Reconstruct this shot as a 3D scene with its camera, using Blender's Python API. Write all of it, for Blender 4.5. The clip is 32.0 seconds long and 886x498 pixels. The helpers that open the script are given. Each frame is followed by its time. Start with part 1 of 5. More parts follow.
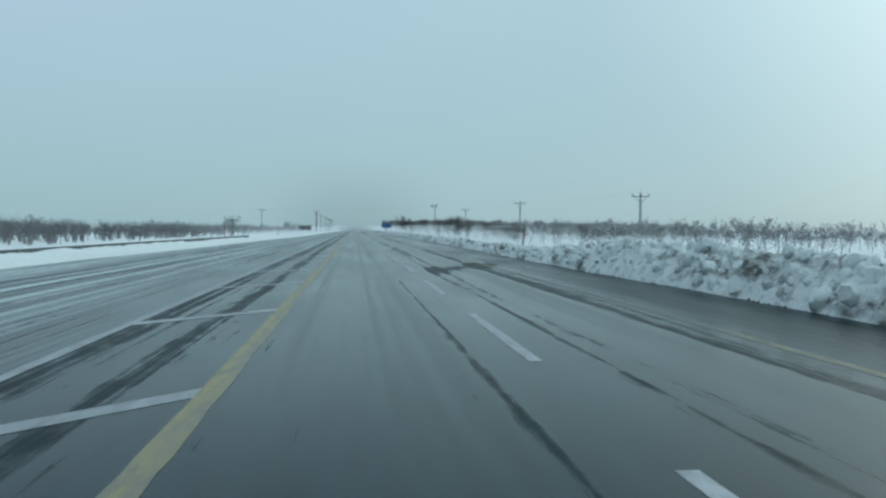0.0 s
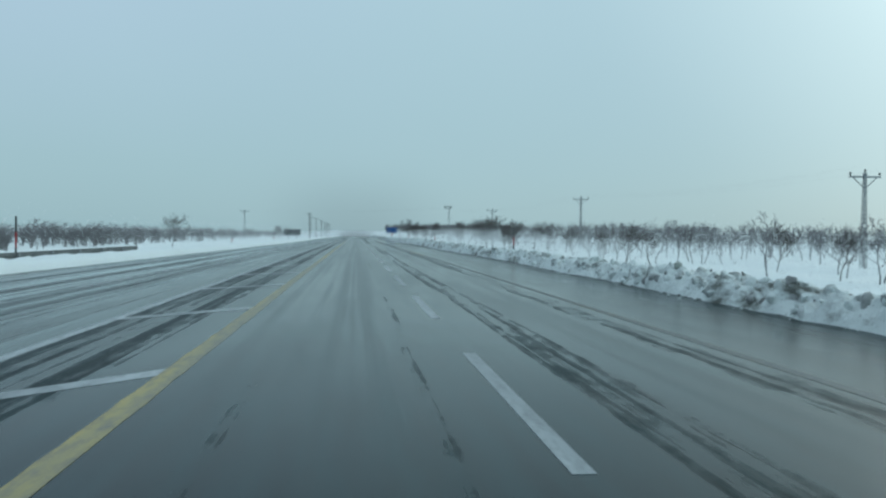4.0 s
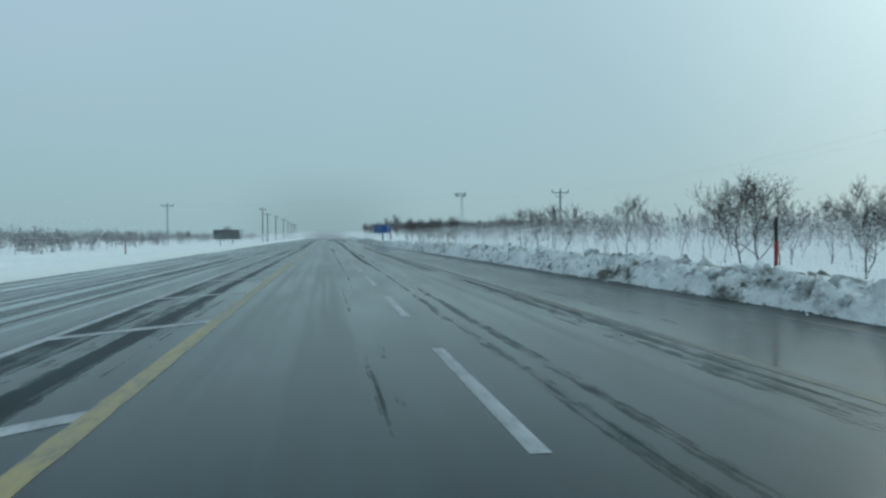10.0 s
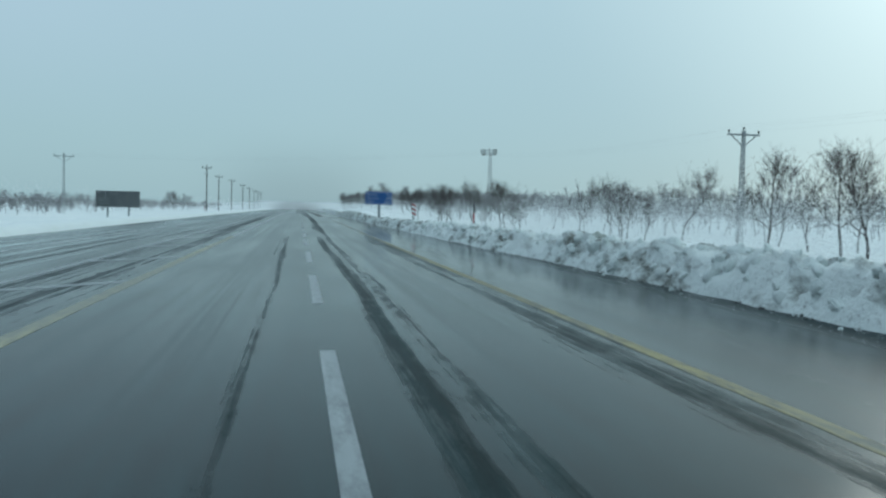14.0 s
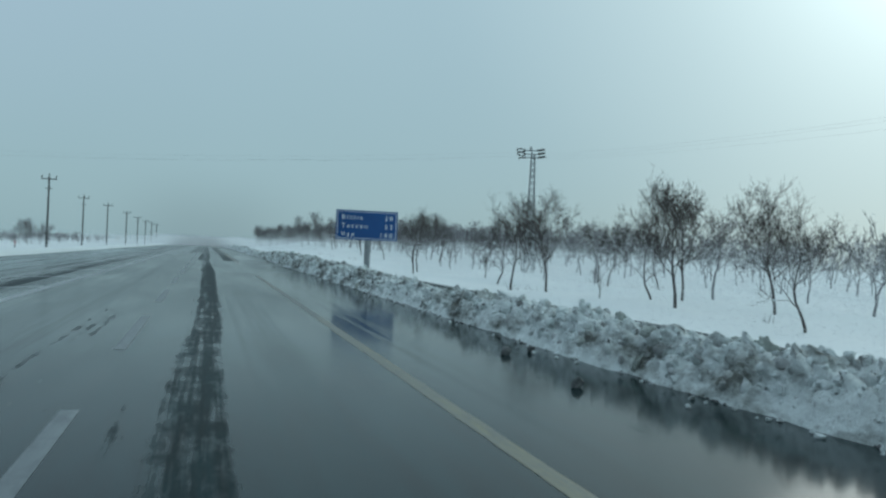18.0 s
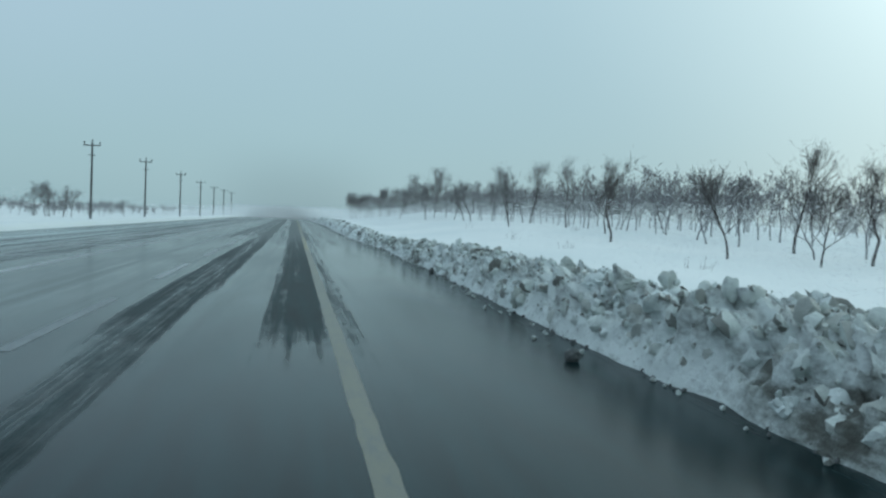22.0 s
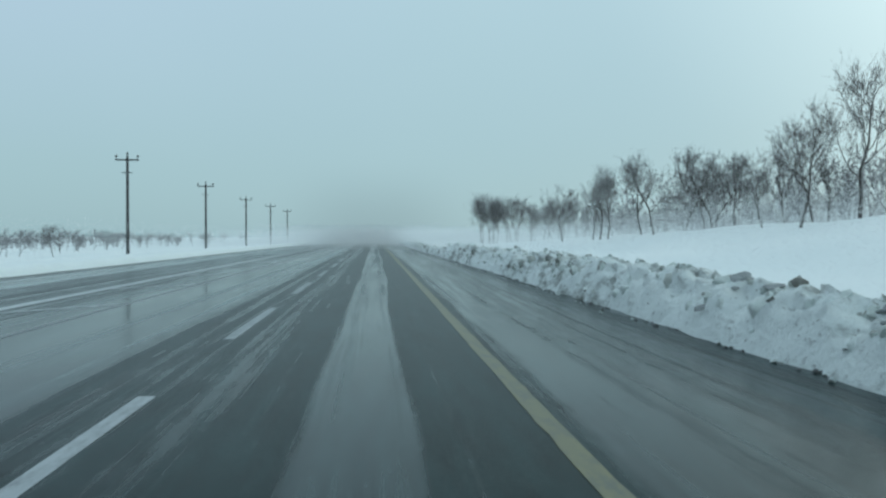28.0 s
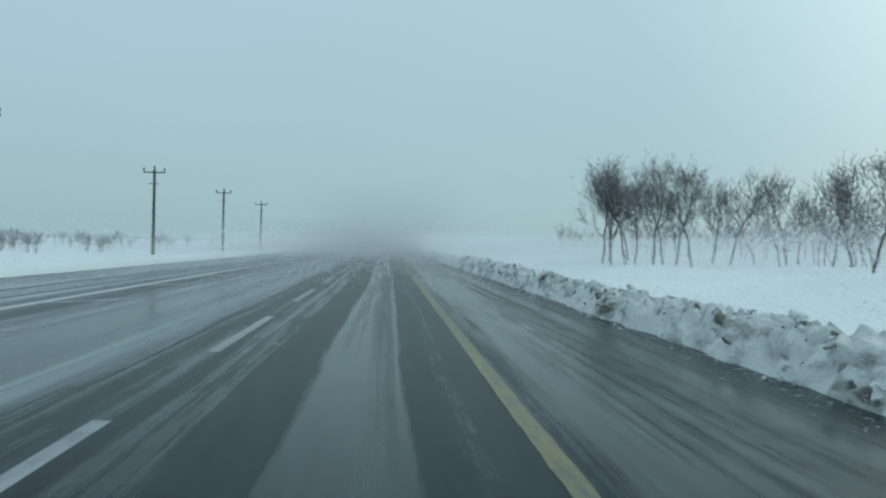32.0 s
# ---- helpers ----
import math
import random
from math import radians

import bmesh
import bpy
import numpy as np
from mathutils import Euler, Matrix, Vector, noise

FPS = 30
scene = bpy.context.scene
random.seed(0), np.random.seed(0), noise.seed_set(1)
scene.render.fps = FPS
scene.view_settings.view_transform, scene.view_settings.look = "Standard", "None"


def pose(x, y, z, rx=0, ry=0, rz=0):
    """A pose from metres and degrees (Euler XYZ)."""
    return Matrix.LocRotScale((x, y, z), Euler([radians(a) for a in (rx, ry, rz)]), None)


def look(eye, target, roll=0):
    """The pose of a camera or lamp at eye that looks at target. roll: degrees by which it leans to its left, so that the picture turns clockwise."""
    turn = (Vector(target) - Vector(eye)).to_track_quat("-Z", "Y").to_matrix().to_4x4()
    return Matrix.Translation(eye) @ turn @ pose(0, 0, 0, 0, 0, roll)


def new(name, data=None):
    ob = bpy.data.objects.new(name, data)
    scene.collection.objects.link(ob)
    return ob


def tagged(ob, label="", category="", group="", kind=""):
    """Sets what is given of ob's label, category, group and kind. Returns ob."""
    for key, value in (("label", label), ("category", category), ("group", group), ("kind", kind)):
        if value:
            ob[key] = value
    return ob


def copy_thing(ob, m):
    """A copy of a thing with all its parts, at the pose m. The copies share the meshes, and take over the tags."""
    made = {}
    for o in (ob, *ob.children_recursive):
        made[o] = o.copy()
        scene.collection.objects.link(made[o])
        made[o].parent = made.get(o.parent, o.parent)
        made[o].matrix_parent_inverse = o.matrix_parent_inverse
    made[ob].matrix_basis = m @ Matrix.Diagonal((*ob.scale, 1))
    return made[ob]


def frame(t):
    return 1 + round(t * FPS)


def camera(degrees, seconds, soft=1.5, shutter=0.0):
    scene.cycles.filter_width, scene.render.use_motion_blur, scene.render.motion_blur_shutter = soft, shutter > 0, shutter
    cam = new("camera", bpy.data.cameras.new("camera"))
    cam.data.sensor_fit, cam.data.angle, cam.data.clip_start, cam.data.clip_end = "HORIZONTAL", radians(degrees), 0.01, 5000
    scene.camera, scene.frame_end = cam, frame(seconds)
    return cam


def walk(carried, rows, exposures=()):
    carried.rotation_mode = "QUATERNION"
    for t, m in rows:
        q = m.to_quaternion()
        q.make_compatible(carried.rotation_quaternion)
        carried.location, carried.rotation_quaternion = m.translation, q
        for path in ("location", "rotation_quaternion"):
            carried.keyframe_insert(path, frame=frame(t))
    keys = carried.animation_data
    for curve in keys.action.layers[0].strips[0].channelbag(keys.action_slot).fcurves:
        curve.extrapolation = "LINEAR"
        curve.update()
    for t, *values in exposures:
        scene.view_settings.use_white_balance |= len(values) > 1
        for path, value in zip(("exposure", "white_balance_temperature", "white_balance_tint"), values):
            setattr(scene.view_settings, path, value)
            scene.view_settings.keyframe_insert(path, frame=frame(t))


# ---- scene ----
cam = camera(57.03, 32.0, soft=2.4)


def aim(x, y, z, yaw, pitch, roll):
    """Camera pose: place, heading to the left of the road's line, tilt up, lean to the left."""
    return pose(x, y, z, 0, 0, yaw) @ pose(0, 0, 0, 90 + pitch, 0, 0) @ pose(0, 0, 0, 0, 0, roll)


# x: metres right of the inner yellow line, y: along the road
PATH = [
    (0, aim(1.345, 12.31, 1.568, -6.22, -1.35, 0.59)),
    (0.5, aim(1.419, 19.16, 1.568, -5.96, -1.49, 0.74)),
    (1, aim(1.496, 26.01, 1.568, -5.17, -1.80, 0.48)),
    (1.5, aim(1.560, 32.71, 1.568, -5.08, -1.57, 1.47)),
    (2, aim(1.729, 39.45, 1.568, -6.03, -1.17, 0.59)),
    (2.5, aim(1.725, 46.34, 1.569, -6.98, -1.32, 0.48)),
    (3, aim(1.832, 52.91, 1.569, -6.89, -0.97, 0.58)),
    (3.5, aim(1.918, 59.68, 1.569, -6.52, -0.91, 0.68)),
    (5.5, aim(2.280, 88.40, 1.570, -5.75, -1.57, 1.04)),
    (6, aim(2.350, 95.84, 1.570, -5.67, -1.74, 0.88)),
    (6.5, aim(2.404, 103.07, 1.570, -5.26, -1.46, -0.98)),
    (7, aim(2.430, 110.34, 1.571, -7.04, -2.44, -2.54)),
    (7.5, aim(2.448, 117.68, 1.571, -8.09, -4.46, -3.77)),
    (8, aim(2.437, 125.09, 1.571, -7.05, -5.41, -6.29)),
    (8.5, aim(2.357, 132.65, 1.571, -7.95, -4.84, -6.07)),
    (9, aim(2.240, 140.36, 1.571, -9.79, -3.72, -5.51)),
    (9.5, aim(2.068, 148.28, 1.572, -8.51, -2.12, -4.31)),
    (10, aim(2.003, 156.19, 1.572, -8.15, -0.94, -0.09)),
    (10.5, aim(2.002, 164.09, 1.572, -7.99, -2.19, 2.11)),
    (11, aim(2.085, 171.91, 1.572, -7.17, -2.08, 2.80)),
    (11.5, aim(2.237, 179.67, 1.573, -6.70, -2.31, 3.54)),
    (12, aim(2.440, 187.42, 1.573, -7.04, -3.37, 2.81)),
    (12.5, aim(2.667, 195.09, 1.573, -9.04, -3.22, 2.55)),
    (13, aim(2.846, 202.80, 1.573, -9.85, -2.46, 2.29)),
    (13.5, aim(3.048, 210.66, 1.573, -9.14, -1.99, 2.55)),
    (14, aim(3.191, 218.46, 1.574, -10.11, -2.72, 1.54)),
    (14.5, aim(3.413, 225.98, 1.574, -10.60, -2.08, 2.02)),
    (15, aim(3.561, 233.50, 1.574, -9.17, -0.55, 3.70)),
    (15.5, aim(3.783, 241.14, 1.574, -7.58, 0.86, 6.22)),
    (17.5, aim(4.553, 271.54, 1.621, -13.67, -0.61, 2.19)),
    (18, aim(4.679, 279.21, 1.621, -16.19, 0.20, 2.48)),
    (18.5, aim(4.884, 287.00, 1.621, -19.48, 1.92, 1.55)),
    (19, aim(5.042, 294.74, 1.621, -21.89, 2.35, 1.95)),
    (19.5, aim(5.270, 302.43, 1.621, -24.70, 2.21, 0.33)),
    (20, aim(5.552, 310.19, 1.621, -27.57, 3.38, 1.66)),
    (20.5, aim(5.915, 318.00, 1.621, -27.72, 3.37, 1.26)),
    (21, aim(6.185, 326.02, 1.621, -22.21, 1.85, 1.51)),
    (21.5, aim(6.413, 334.18, 1.621, -14.51, -1.15, 2.55)),
    (22, aim(6.594, 342.43, 1.621, -10.40, -2.09, 2.37)),
    (22.5, aim(6.620, 350.79, 1.621, -9.28, -2.32, 1.68)),
    (23, aim(6.495, 359.26, 1.621, -8.52, -1.78, 1.83)),
    (23.5, aim(6.401, 367.91, 1.621, -8.73, -1.55, 2.57)),
    (24, aim(6.273, 376.56, 1.621, -9.20, -1.66, 2.55)),
    (24.5, aim(6.139, 384.99, 1.621, -8.32, -1.94, 1.24)),
    (25, aim(6.033, 393.02, 1.621, -7.31, -2.26, -0.82)),
    (25.5, aim(5.964, 400.89, 1.621, -7.05, -1.89, -0.35)),
    (27.5, aim(5.658, 431.54, 1.562, -5.75, -0.56, -0.02)),
    (28, aim(5.746, 439.28, 1.562, -4.77, -0.85, 0.07)),
    (28.5, aim(5.719, 446.94, 1.562, -3.74, -0.92, -0.63)),
    (29, aim(5.721, 454.53, 1.562, -3.31, -0.39, -0.18)),
    (29.5, aim(5.787, 462.05, 1.562, -3.82, 0.06, 0.69)),
    (30, aim(5.739, 469.56, 1.562, -4.08, -0.42, 1.70)),
    (30.5, aim(5.745, 477.09, 1.562, -3.77, -0.86, 2.65)),
    (31, aim(5.794, 484.85, 1.562, -3.80, 0.16, 3.53)),
    (31.5, aim(5.837, 492.57, 1.562, -3.46, 0.28, 2.49)),
    (32, aim(5.919, 500.31, 1.562, -3.92, -0.28, 1.26)),
]
EXPOSURES = [(0.0, 0.04, 6070, 0.0), (6.5, 0.05, 6070, 0.0), (8.0, 0.32, 6070, 0.0), (9.0, 0.28, 6070, 0.0), (9.6, 0.06, 6070, 0.0), (10.1, -0.08, 6070, 0.0), (11.0, 0.06, 6070, 0.0), (17.0, 0.02, 6070, 0.0), (18.0, -0.18, 6070, 0.0), (19.0, -0.6, 5950, -4.0), (20.0, -0.68, 5950, -4.0), (21.0, -0.66, 5950, -4.0), (21.6, -0.25, 6070, 0.0), (22.0, 0.02, 6100, 0.0), (24.0, 0.04, 6160, 0.0), (25.0, 0.1, 6160, 0.0), (28.0, 0.1, 6180, 0.0), (30.0, 0.04, 6180, 0.0), (32.0, 0.03, 6180, 0.0)]
walk(cam, PATH, EXPOSURES)

# ---- sky and light ----
SUN_TURN, SUN_UP = 51.0, 25.0  # degrees right of the road's line, degrees up
sun_way = Vector((math.sin(radians(SUN_TURN)) * math.cos(radians(SUN_UP)), math.cos(radians(SUN_TURN)) * math.cos(radians(SUN_UP)), math.sin(radians(SUN_UP))))
world = bpy.data.worlds.new("overcast")
scene.world = world
world.use_nodes = True
wn, wl = world.node_tree.nodes, world.node_tree.links
wn.clear()
w_out, w_bg = wn.new("ShaderNodeOutputWorld"), wn.new("ShaderNodeBackground")
w_sky = wn.new("ShaderNodeTexSky")
w_sky.sky_type, w_sky.sun_disc = "NISHITA", False
w_sky.sun_elevation, w_sky.sun_rotation = radians(SUN_UP), radians(SUN_TURN)
w_sky.air_density, w_sky.dust_density, w_sky.altitude = 1.0, 6.0, 1500
w_co, w_sep = wn.new("ShaderNodeTexCoord"), wn.new("ShaderNodeSeparateXYZ")
w_ramp = wn.new("ShaderNodeValToRGB")
w_ramp.color_ramp.elements[0].position, w_ramp.color_ramp.elements[0].color = 0.0, (0.355, 0.48, 0.525, 1)
w_ramp.color_ramp.elements[1].position, w_ramp.color_ramp.elements[1].color = 1.0, (0.62, 0.74, 0.80, 1)
for at, c in ((0.07, (0.38, 0.51, 0.56, 1)), (0.30, (0.45, 0.585, 0.66, 1))):
    w_ramp.color_ramp.elements.new(at).color = c
# thin cloud lit through by the veiled sun
w_dot = wn.new("ShaderNodeVectorMath")
w_dot.operation = "DOT_PRODUCT"
w_dot.inputs[1].default_value = sun_way
w_pow = wn.new("ShaderNodeMapRange")
w_pow.interpolation_type = "SMOOTHERSTEP"
w_pow.inputs["From Min"].default_value, w_pow.inputs["From Max"].default_value = 0.80, 1.0
w_pow.inputs["To Min"].default_value, w_pow.inputs["To Max"].default_value = 0.0, 0.45
w_off, w_fall, w_exp, w_core = wn.new("ShaderNodeMath"), wn.new("ShaderNodeMath"), wn.new("ShaderNodeMath"), wn.new("ShaderNodeMix")
w_off.operation, w_off.inputs[1].default_value = "SUBTRACT", 1.0
w_fall.operation, w_fall.inputs[1].default_value = "MULTIPLY", 42.0
w_exp.operation = "EXPONENT"
w_core.data_type, w_core.blend_type = "RGBA", "ADD"
w_core.inputs["B"].default_value = (0.80, 0.86, 0.82, 1)
w_cloud = wn.new("ShaderNodeTexNoise")
w_cloud.inputs["Scale"].default_value, w_cloud.inputs["Detail"].default_value = 1.6, 4.0
w_veil = wn.new("ShaderNodeMix")
w_veil.data_type, w_veil.blend_type = "RGBA", "MIX"
w_veil.inputs["B"].default_value = (0.74, 0.87, 0.89, 1)
w_soft = wn.new("ShaderNodeMix")
w_soft.data_type, w_soft.blend_type = "RGBA", "SOFT_LIGHT"
w_soft.inputs["Factor"].default_value = 0.12
w_all = wn.new("ShaderNodeMix")
w_all.data_type, w_all.blend_type = "RGBA", "MIX"
w_all.inputs["Factor"].default_value = 0.06
w_gain = wn.new("ShaderNodeMix")
w_gain.data_type, w_gain.blend_type = "RGBA", "MULTIPLY"
w_gain.inputs["Factor"].default_value = 1.0
w_gain.inputs["B"].default_value = (0.1, 0.1, 0.1, 1)
wl.new(w_co.outputs["Generated"], w_sep.inputs[0])
wl.new(w_sep.outputs["Z"], w_ramp.inputs[0])
wl.new(w_co.outputs["Generated"], w_dot.inputs[0])
wl.new(w_dot.outputs["Value"], w_pow.inputs[0])
wl.new(w_co.outputs["Generated"], w_cloud.inputs["Vector"])
w_side, w_high, w_both, w_cool = wn.new("ShaderNodeMapRange"), wn.new("ShaderNodeMapRange"), wn.new("ShaderNodeMath"), wn.new("ShaderNodeMix")
w_side.inputs["From Min"].default_value, w_side.inputs["From Max"].default_value = 0.1, -0.5
w_high.inputs["From Min"].default_value, w_high.inputs["From Max"].default_value = 0.08, 0.32
w_high.inputs["To Max"].default_value = 0.65
w_both.operation = "MULTIPLY"
w_cool.data_type = "RGBA"
w_cool.inputs["B"].default_value = (0.47, 0.56, 0.72, 1)
wl.new(w_sep.outputs["X"], w_side.inputs[0])
wl.new(w_sep.outputs["Z"], w_high.inputs[0])
wl.new(w_side.outputs[0], w_both.inputs[0])
wl.new(w_high.outputs[0], w_both.inputs[1])
wl.new(w_both.outputs[0], w_cool.inputs["Factor"])
wl.new(w_ramp.outputs[0], w_cool.inputs["A"])
wl.new(w_pow.outputs[0], w_veil.inputs["Factor"])
# grey drift murk low over the far end of the road
w_east, w_low, w_front, w_murk_a, w_murk_b, w_murk = (wn.new("ShaderNodeMapRange"), wn.new("ShaderNodeMapRange"), wn.new("ShaderNodeMapRange"), wn.new("ShaderNodeMath"), wn.new("ShaderNodeMath"), wn.new("ShaderNodeMix"))
w_abs = wn.new("ShaderNodeMath")
w_abs.operation = "ABSOLUTE"
for n_, a_, b_, lo, hi in ((w_east, 0.0, 0.15, 1.0, 0.0), (w_low, 0.0, 0.11, 1.0, 0.0), (w_front, 0.0, 0.5, 0.0, 1.0)):
    n_.interpolation_type = "SMOOTHERSTEP"
    n_.inputs["From Min"].default_value, n_.inputs["From Max"].default_value = a_, b_
    n_.inputs["To Min"].default_value, n_.inputs["To Max"].default_value = lo, hi
w_murk_a.operation = w_murk_b.operation = "MULTIPLY"
w_murk.data_type, w_murk.blend_type = "RGBA", "MULTIPLY"
w_murk.inputs["B"].default_value = (0.83, 0.835, 0.845, 1)
wl.new(w_sep.outputs["X"], w_abs.inputs[0])
wl.new(w_abs.outputs[0], w_east.inputs[0])
wl.new(w_sep.outputs["Z"], w_low.inputs[0])
wl.new(w_sep.outputs["Y"], w_front.inputs[0])
wl.new(w_east.outputs[0], w_murk_a.inputs[0])
wl.new(w_low.outputs[0], w_murk_a.inputs[1])
wl.new(w_murk_a.outputs[0], w_murk_b.inputs[0])
wl.new(w_front.outputs[0], w_murk_b.inputs[1])
wl.new(w_murk_b.outputs[0], w_murk.inputs["Factor"])
wl.new(w_cool.outputs["Result"], w_murk.inputs["A"])
wl.new(w_murk.outputs["Result"], w_veil.inputs["A"])
wl.new(w_dot.outputs["Value"], w_off.inputs[0])
wl.new(w_off.outputs[0], w_fall.inputs[0])
wl.new(w_fall.outputs[0], w_exp.inputs[0])
wl.new(w_exp.outputs[0], w_core.inputs["Factor"])
wl.new(w_veil.outputs["Result"], w_core.inputs["A"])
wl.new(w_core.outputs["Result"], w_soft.inputs["A"])
wl.new(w_cloud.outputs[0], w_soft.inputs["B"])
wl.new(w_sky.outputs[0], w_gain.inputs["A"])
wl.new(w_soft.outputs["Result"], w_all.inputs["A"])
wl.new(w_gain.outputs["Result"], w_all.inputs["B"])
wl.new(w_all.outputs["Result"], w_bg.inputs["Color"])
wl.new(w_bg.outputs[0], w_out.inputs[0])
w_bg.inputs["Strength"].default_value = 1.0

sun = new("sun", bpy.data.lights.new("sun", "SUN"))
sun.data.energy, sun.data.angle, sun.data.color = 0.35, radians(30), (1.0, 0.97, 0.92)
sun.matrix_world = look(sun_way * 100, (0, 0, 0))


# ---- materials ----
def material(name, color=(0.5, 0.5, 0.5), rough=0.6, metal=0.0):
    m = bpy.data.materials.new(name)
    m.use_nodes = True
    b = m.node_tree.nodes["Principled BSDF"]
    b.inputs["Base Color"].default_value = (*color, 1)
    b.inputs["Roughness"].default_value, b.inputs["Metallic"].default_value = rough, metal
    return m


class Net:
    """Shorthand for a material's nodes."""

    def __init__(self, m):
        self.t = m.node_tree
        self.bsdf = self.t.nodes["Principled BSDF"]

    def node(self, kind, **values):
        n = self.t.nodes.new(kind)
        for k, v in values.items():
            n.inputs[k.replace("_", " ")].default_value = v
        return n

    def link(self, a, b):
        self.t.links.new(a, b)

    def place(self, scale=(1, 1, 1), turn=(0, 0, 0), shift=(0, 0, 0)):
        g, mp = self.t.nodes.new("ShaderNodeNewGeometry"), self.t.nodes.new("ShaderNodeMapping")
        mp.inputs["Scale"].default_value, mp.inputs["Rotation"].default_value, mp.inputs["Location"].default_value = scale, turn, shift
        self.link(g.outputs["Position"], mp.inputs["Vector"])
        return mp.outputs[0]

    def noise(self, where, scale, detail=4.0, rough=0.55):
        n = self.node("ShaderNodeTexNoise", Scale=scale, Detail=detail, Roughness=rough)
        self.link(where, n.inputs["Vector"])
        return n.outputs[0]

    def ramp(self, value, stops):
        r = self.t.nodes.new("ShaderNodeValToRGB")
        e = r.color_ramp.elements
        for i, (at, c) in enumerate(stops):
            s = e[i] if i < 2 else e.new(at)
            s.position = at
            s.color = (c, c, c, 1) if isinstance(c, (int, float)) else (*c, 1)
        self.link(value, r.inputs[0])
        return r.outputs[0]

    def math(self, op, a, b=None, clamp=False):
        n = self.t.nodes.new("ShaderNodeMath")
        n.operation, n.use_clamp = op, clamp
        for i, v in enumerate((a, b)):
            if v is None:
                continue
            if isinstance(v, (int, float)):
                n.inputs[i].default_value = v
            else:
                self.link(v, n.inputs[i])
        return n.outputs[0]

    def mix(self, fac, a, b):
        n = self.t.nodes.new("ShaderNodeMix")
        n.data_type = "RGBA"
        for k, v in (("Factor", fac), ("A", a), ("B", b)):
            if isinstance(v, (int, float)):
                n.inputs[k].default_value = v if k == "Factor" else (v, v, v, 1)
            elif isinstance(v, tuple):
                n.inputs[k].default_value = (*v, 1)
            else:
                self.link(v, n.inputs[k])
        return n.outputs["Result"]

    def bump(self, height, strength=0.3, distance=0.02):
        n = self.node("ShaderNodeBump", Strength=strength, Distance=distance)
        self.link(height, n.inputs["Height"])
        self.link(n.outputs[0], self.bsdf.inputs["Normal"])

    def color(self, c):
        self.link(c, self.bsdf.inputs["Base Color"])

    def rough(self, r):
        self.link(r, self.bsdf.inputs["Roughness"])


def field_snow():
    m = material("field_snow", (0.82, 0.85, 0.88), 0.75)
    n = Net(m)
    big = n.noise(n.place((0.12, 0.05, 0.1)), 1.0, 5)
    fine = n.noise(n.place(), 3.0, 6, 0.65)
    n.color(n.mix(n.ramp(big, [(0.35, 0.0), (0.7, 1.0)]), (0.785, 0.84, 0.84), (0.88, 0.915, 0.905)))
    n.bump(n.mix(0.3, big, fine), 0.45, 0.25)
    return m


def soil(n):
    """How much ploughed-up soil is mixed into the snow of the bank."""
    dirt = n.noise(n.place((1.1, 0.6, 1.4)), 1.3, 7, 0.65)
    patchy = n.noise(n.place((0.5, 0.22, 0.5)), 1.0, 3, 0.5)
    amount = n.math("ADD", dirt, n.math("MULTIPLY", n.math("SUBTRACT", patchy, 0.5), 0.5))
    sp = n.t.nodes.new("ShaderNodeSeparateXYZ")
    n.link(n.place((1, 1, 1)), sp.inputs[0])
    along = n.ramp(n.math("DIVIDE", sp.outputs[1], 600.0), [(0.12, -0.12), (0.15, -0.02), (0.21, -0.04), (0.29, 0.02), (0.33, -0.12), (0.42, -0.10), (0.46, -0.07), (0.510, -0.07), (0.522, 0.08), (0.538, 0.08), (0.55, 0.04), (0.635, 0.04), (0.65, -0.24), (0.735, -0.24), (0.75, -0.02)])
    return n.math("ADD", amount, along)


def bank_snow():
    m = material("bank_snow", (0.78, 0.8, 0.82), 0.7)
    n = Net(m)
    amount = soil(n)
    grit = n.noise(n.place(), 9.0, 6, 0.7)
    lump = n.noise(n.place(), 3.2, 5, 0.6)
    c = n.mix(n.ramp(amount, [(0.51, 0.0), (0.66, 1.0)]), (0.80, 0.86, 0.845), (0.225, 0.245, 0.225))
    c = n.mix(n.ramp(amount, [(0.63, 0.0), (0.71, 0.9)]), c, (0.10, 0.10, 0.085))
    c = n.mix(n.ramp(grit, [(0.58, 0.0), (0.74, 0.8)]), c, (0.12, 0.122, 0.115))
    n.color(c)
    n.bump(n.mix(0.5, lump, grit), 1.0, 0.14)
    return m


def clod_snow(name, stops, stained=0.0):
    m = material(name, (0.7, 0.72, 0.74), 0.75)
    n = Net(m)
    g = n.t.nodes.new("ShaderNodeNewGeometry")
    grit = n.noise(n.place(), 14.0, 5, 0.7)
    c = n.ramp(g.outputs["Random Per Island"], stops)
    c = n.mix(n.ramp(grit, [(0.5, 0.0), (0.8, 0.6)]), c, (0.28, 0.30, 0.30))
    if stained:
        c = n.mix(n.ramp(soil(n), [(0.55, 0.0), (0.70, stained)]), c, (0.11, 0.11, 0.095))
    n.color(c)
    crumb = n.noise(n.place(), 26.0, 4, 0.7)
    n.bump(n.mix(0.4, grit, crumb), 0.9, 0.06)
    return m


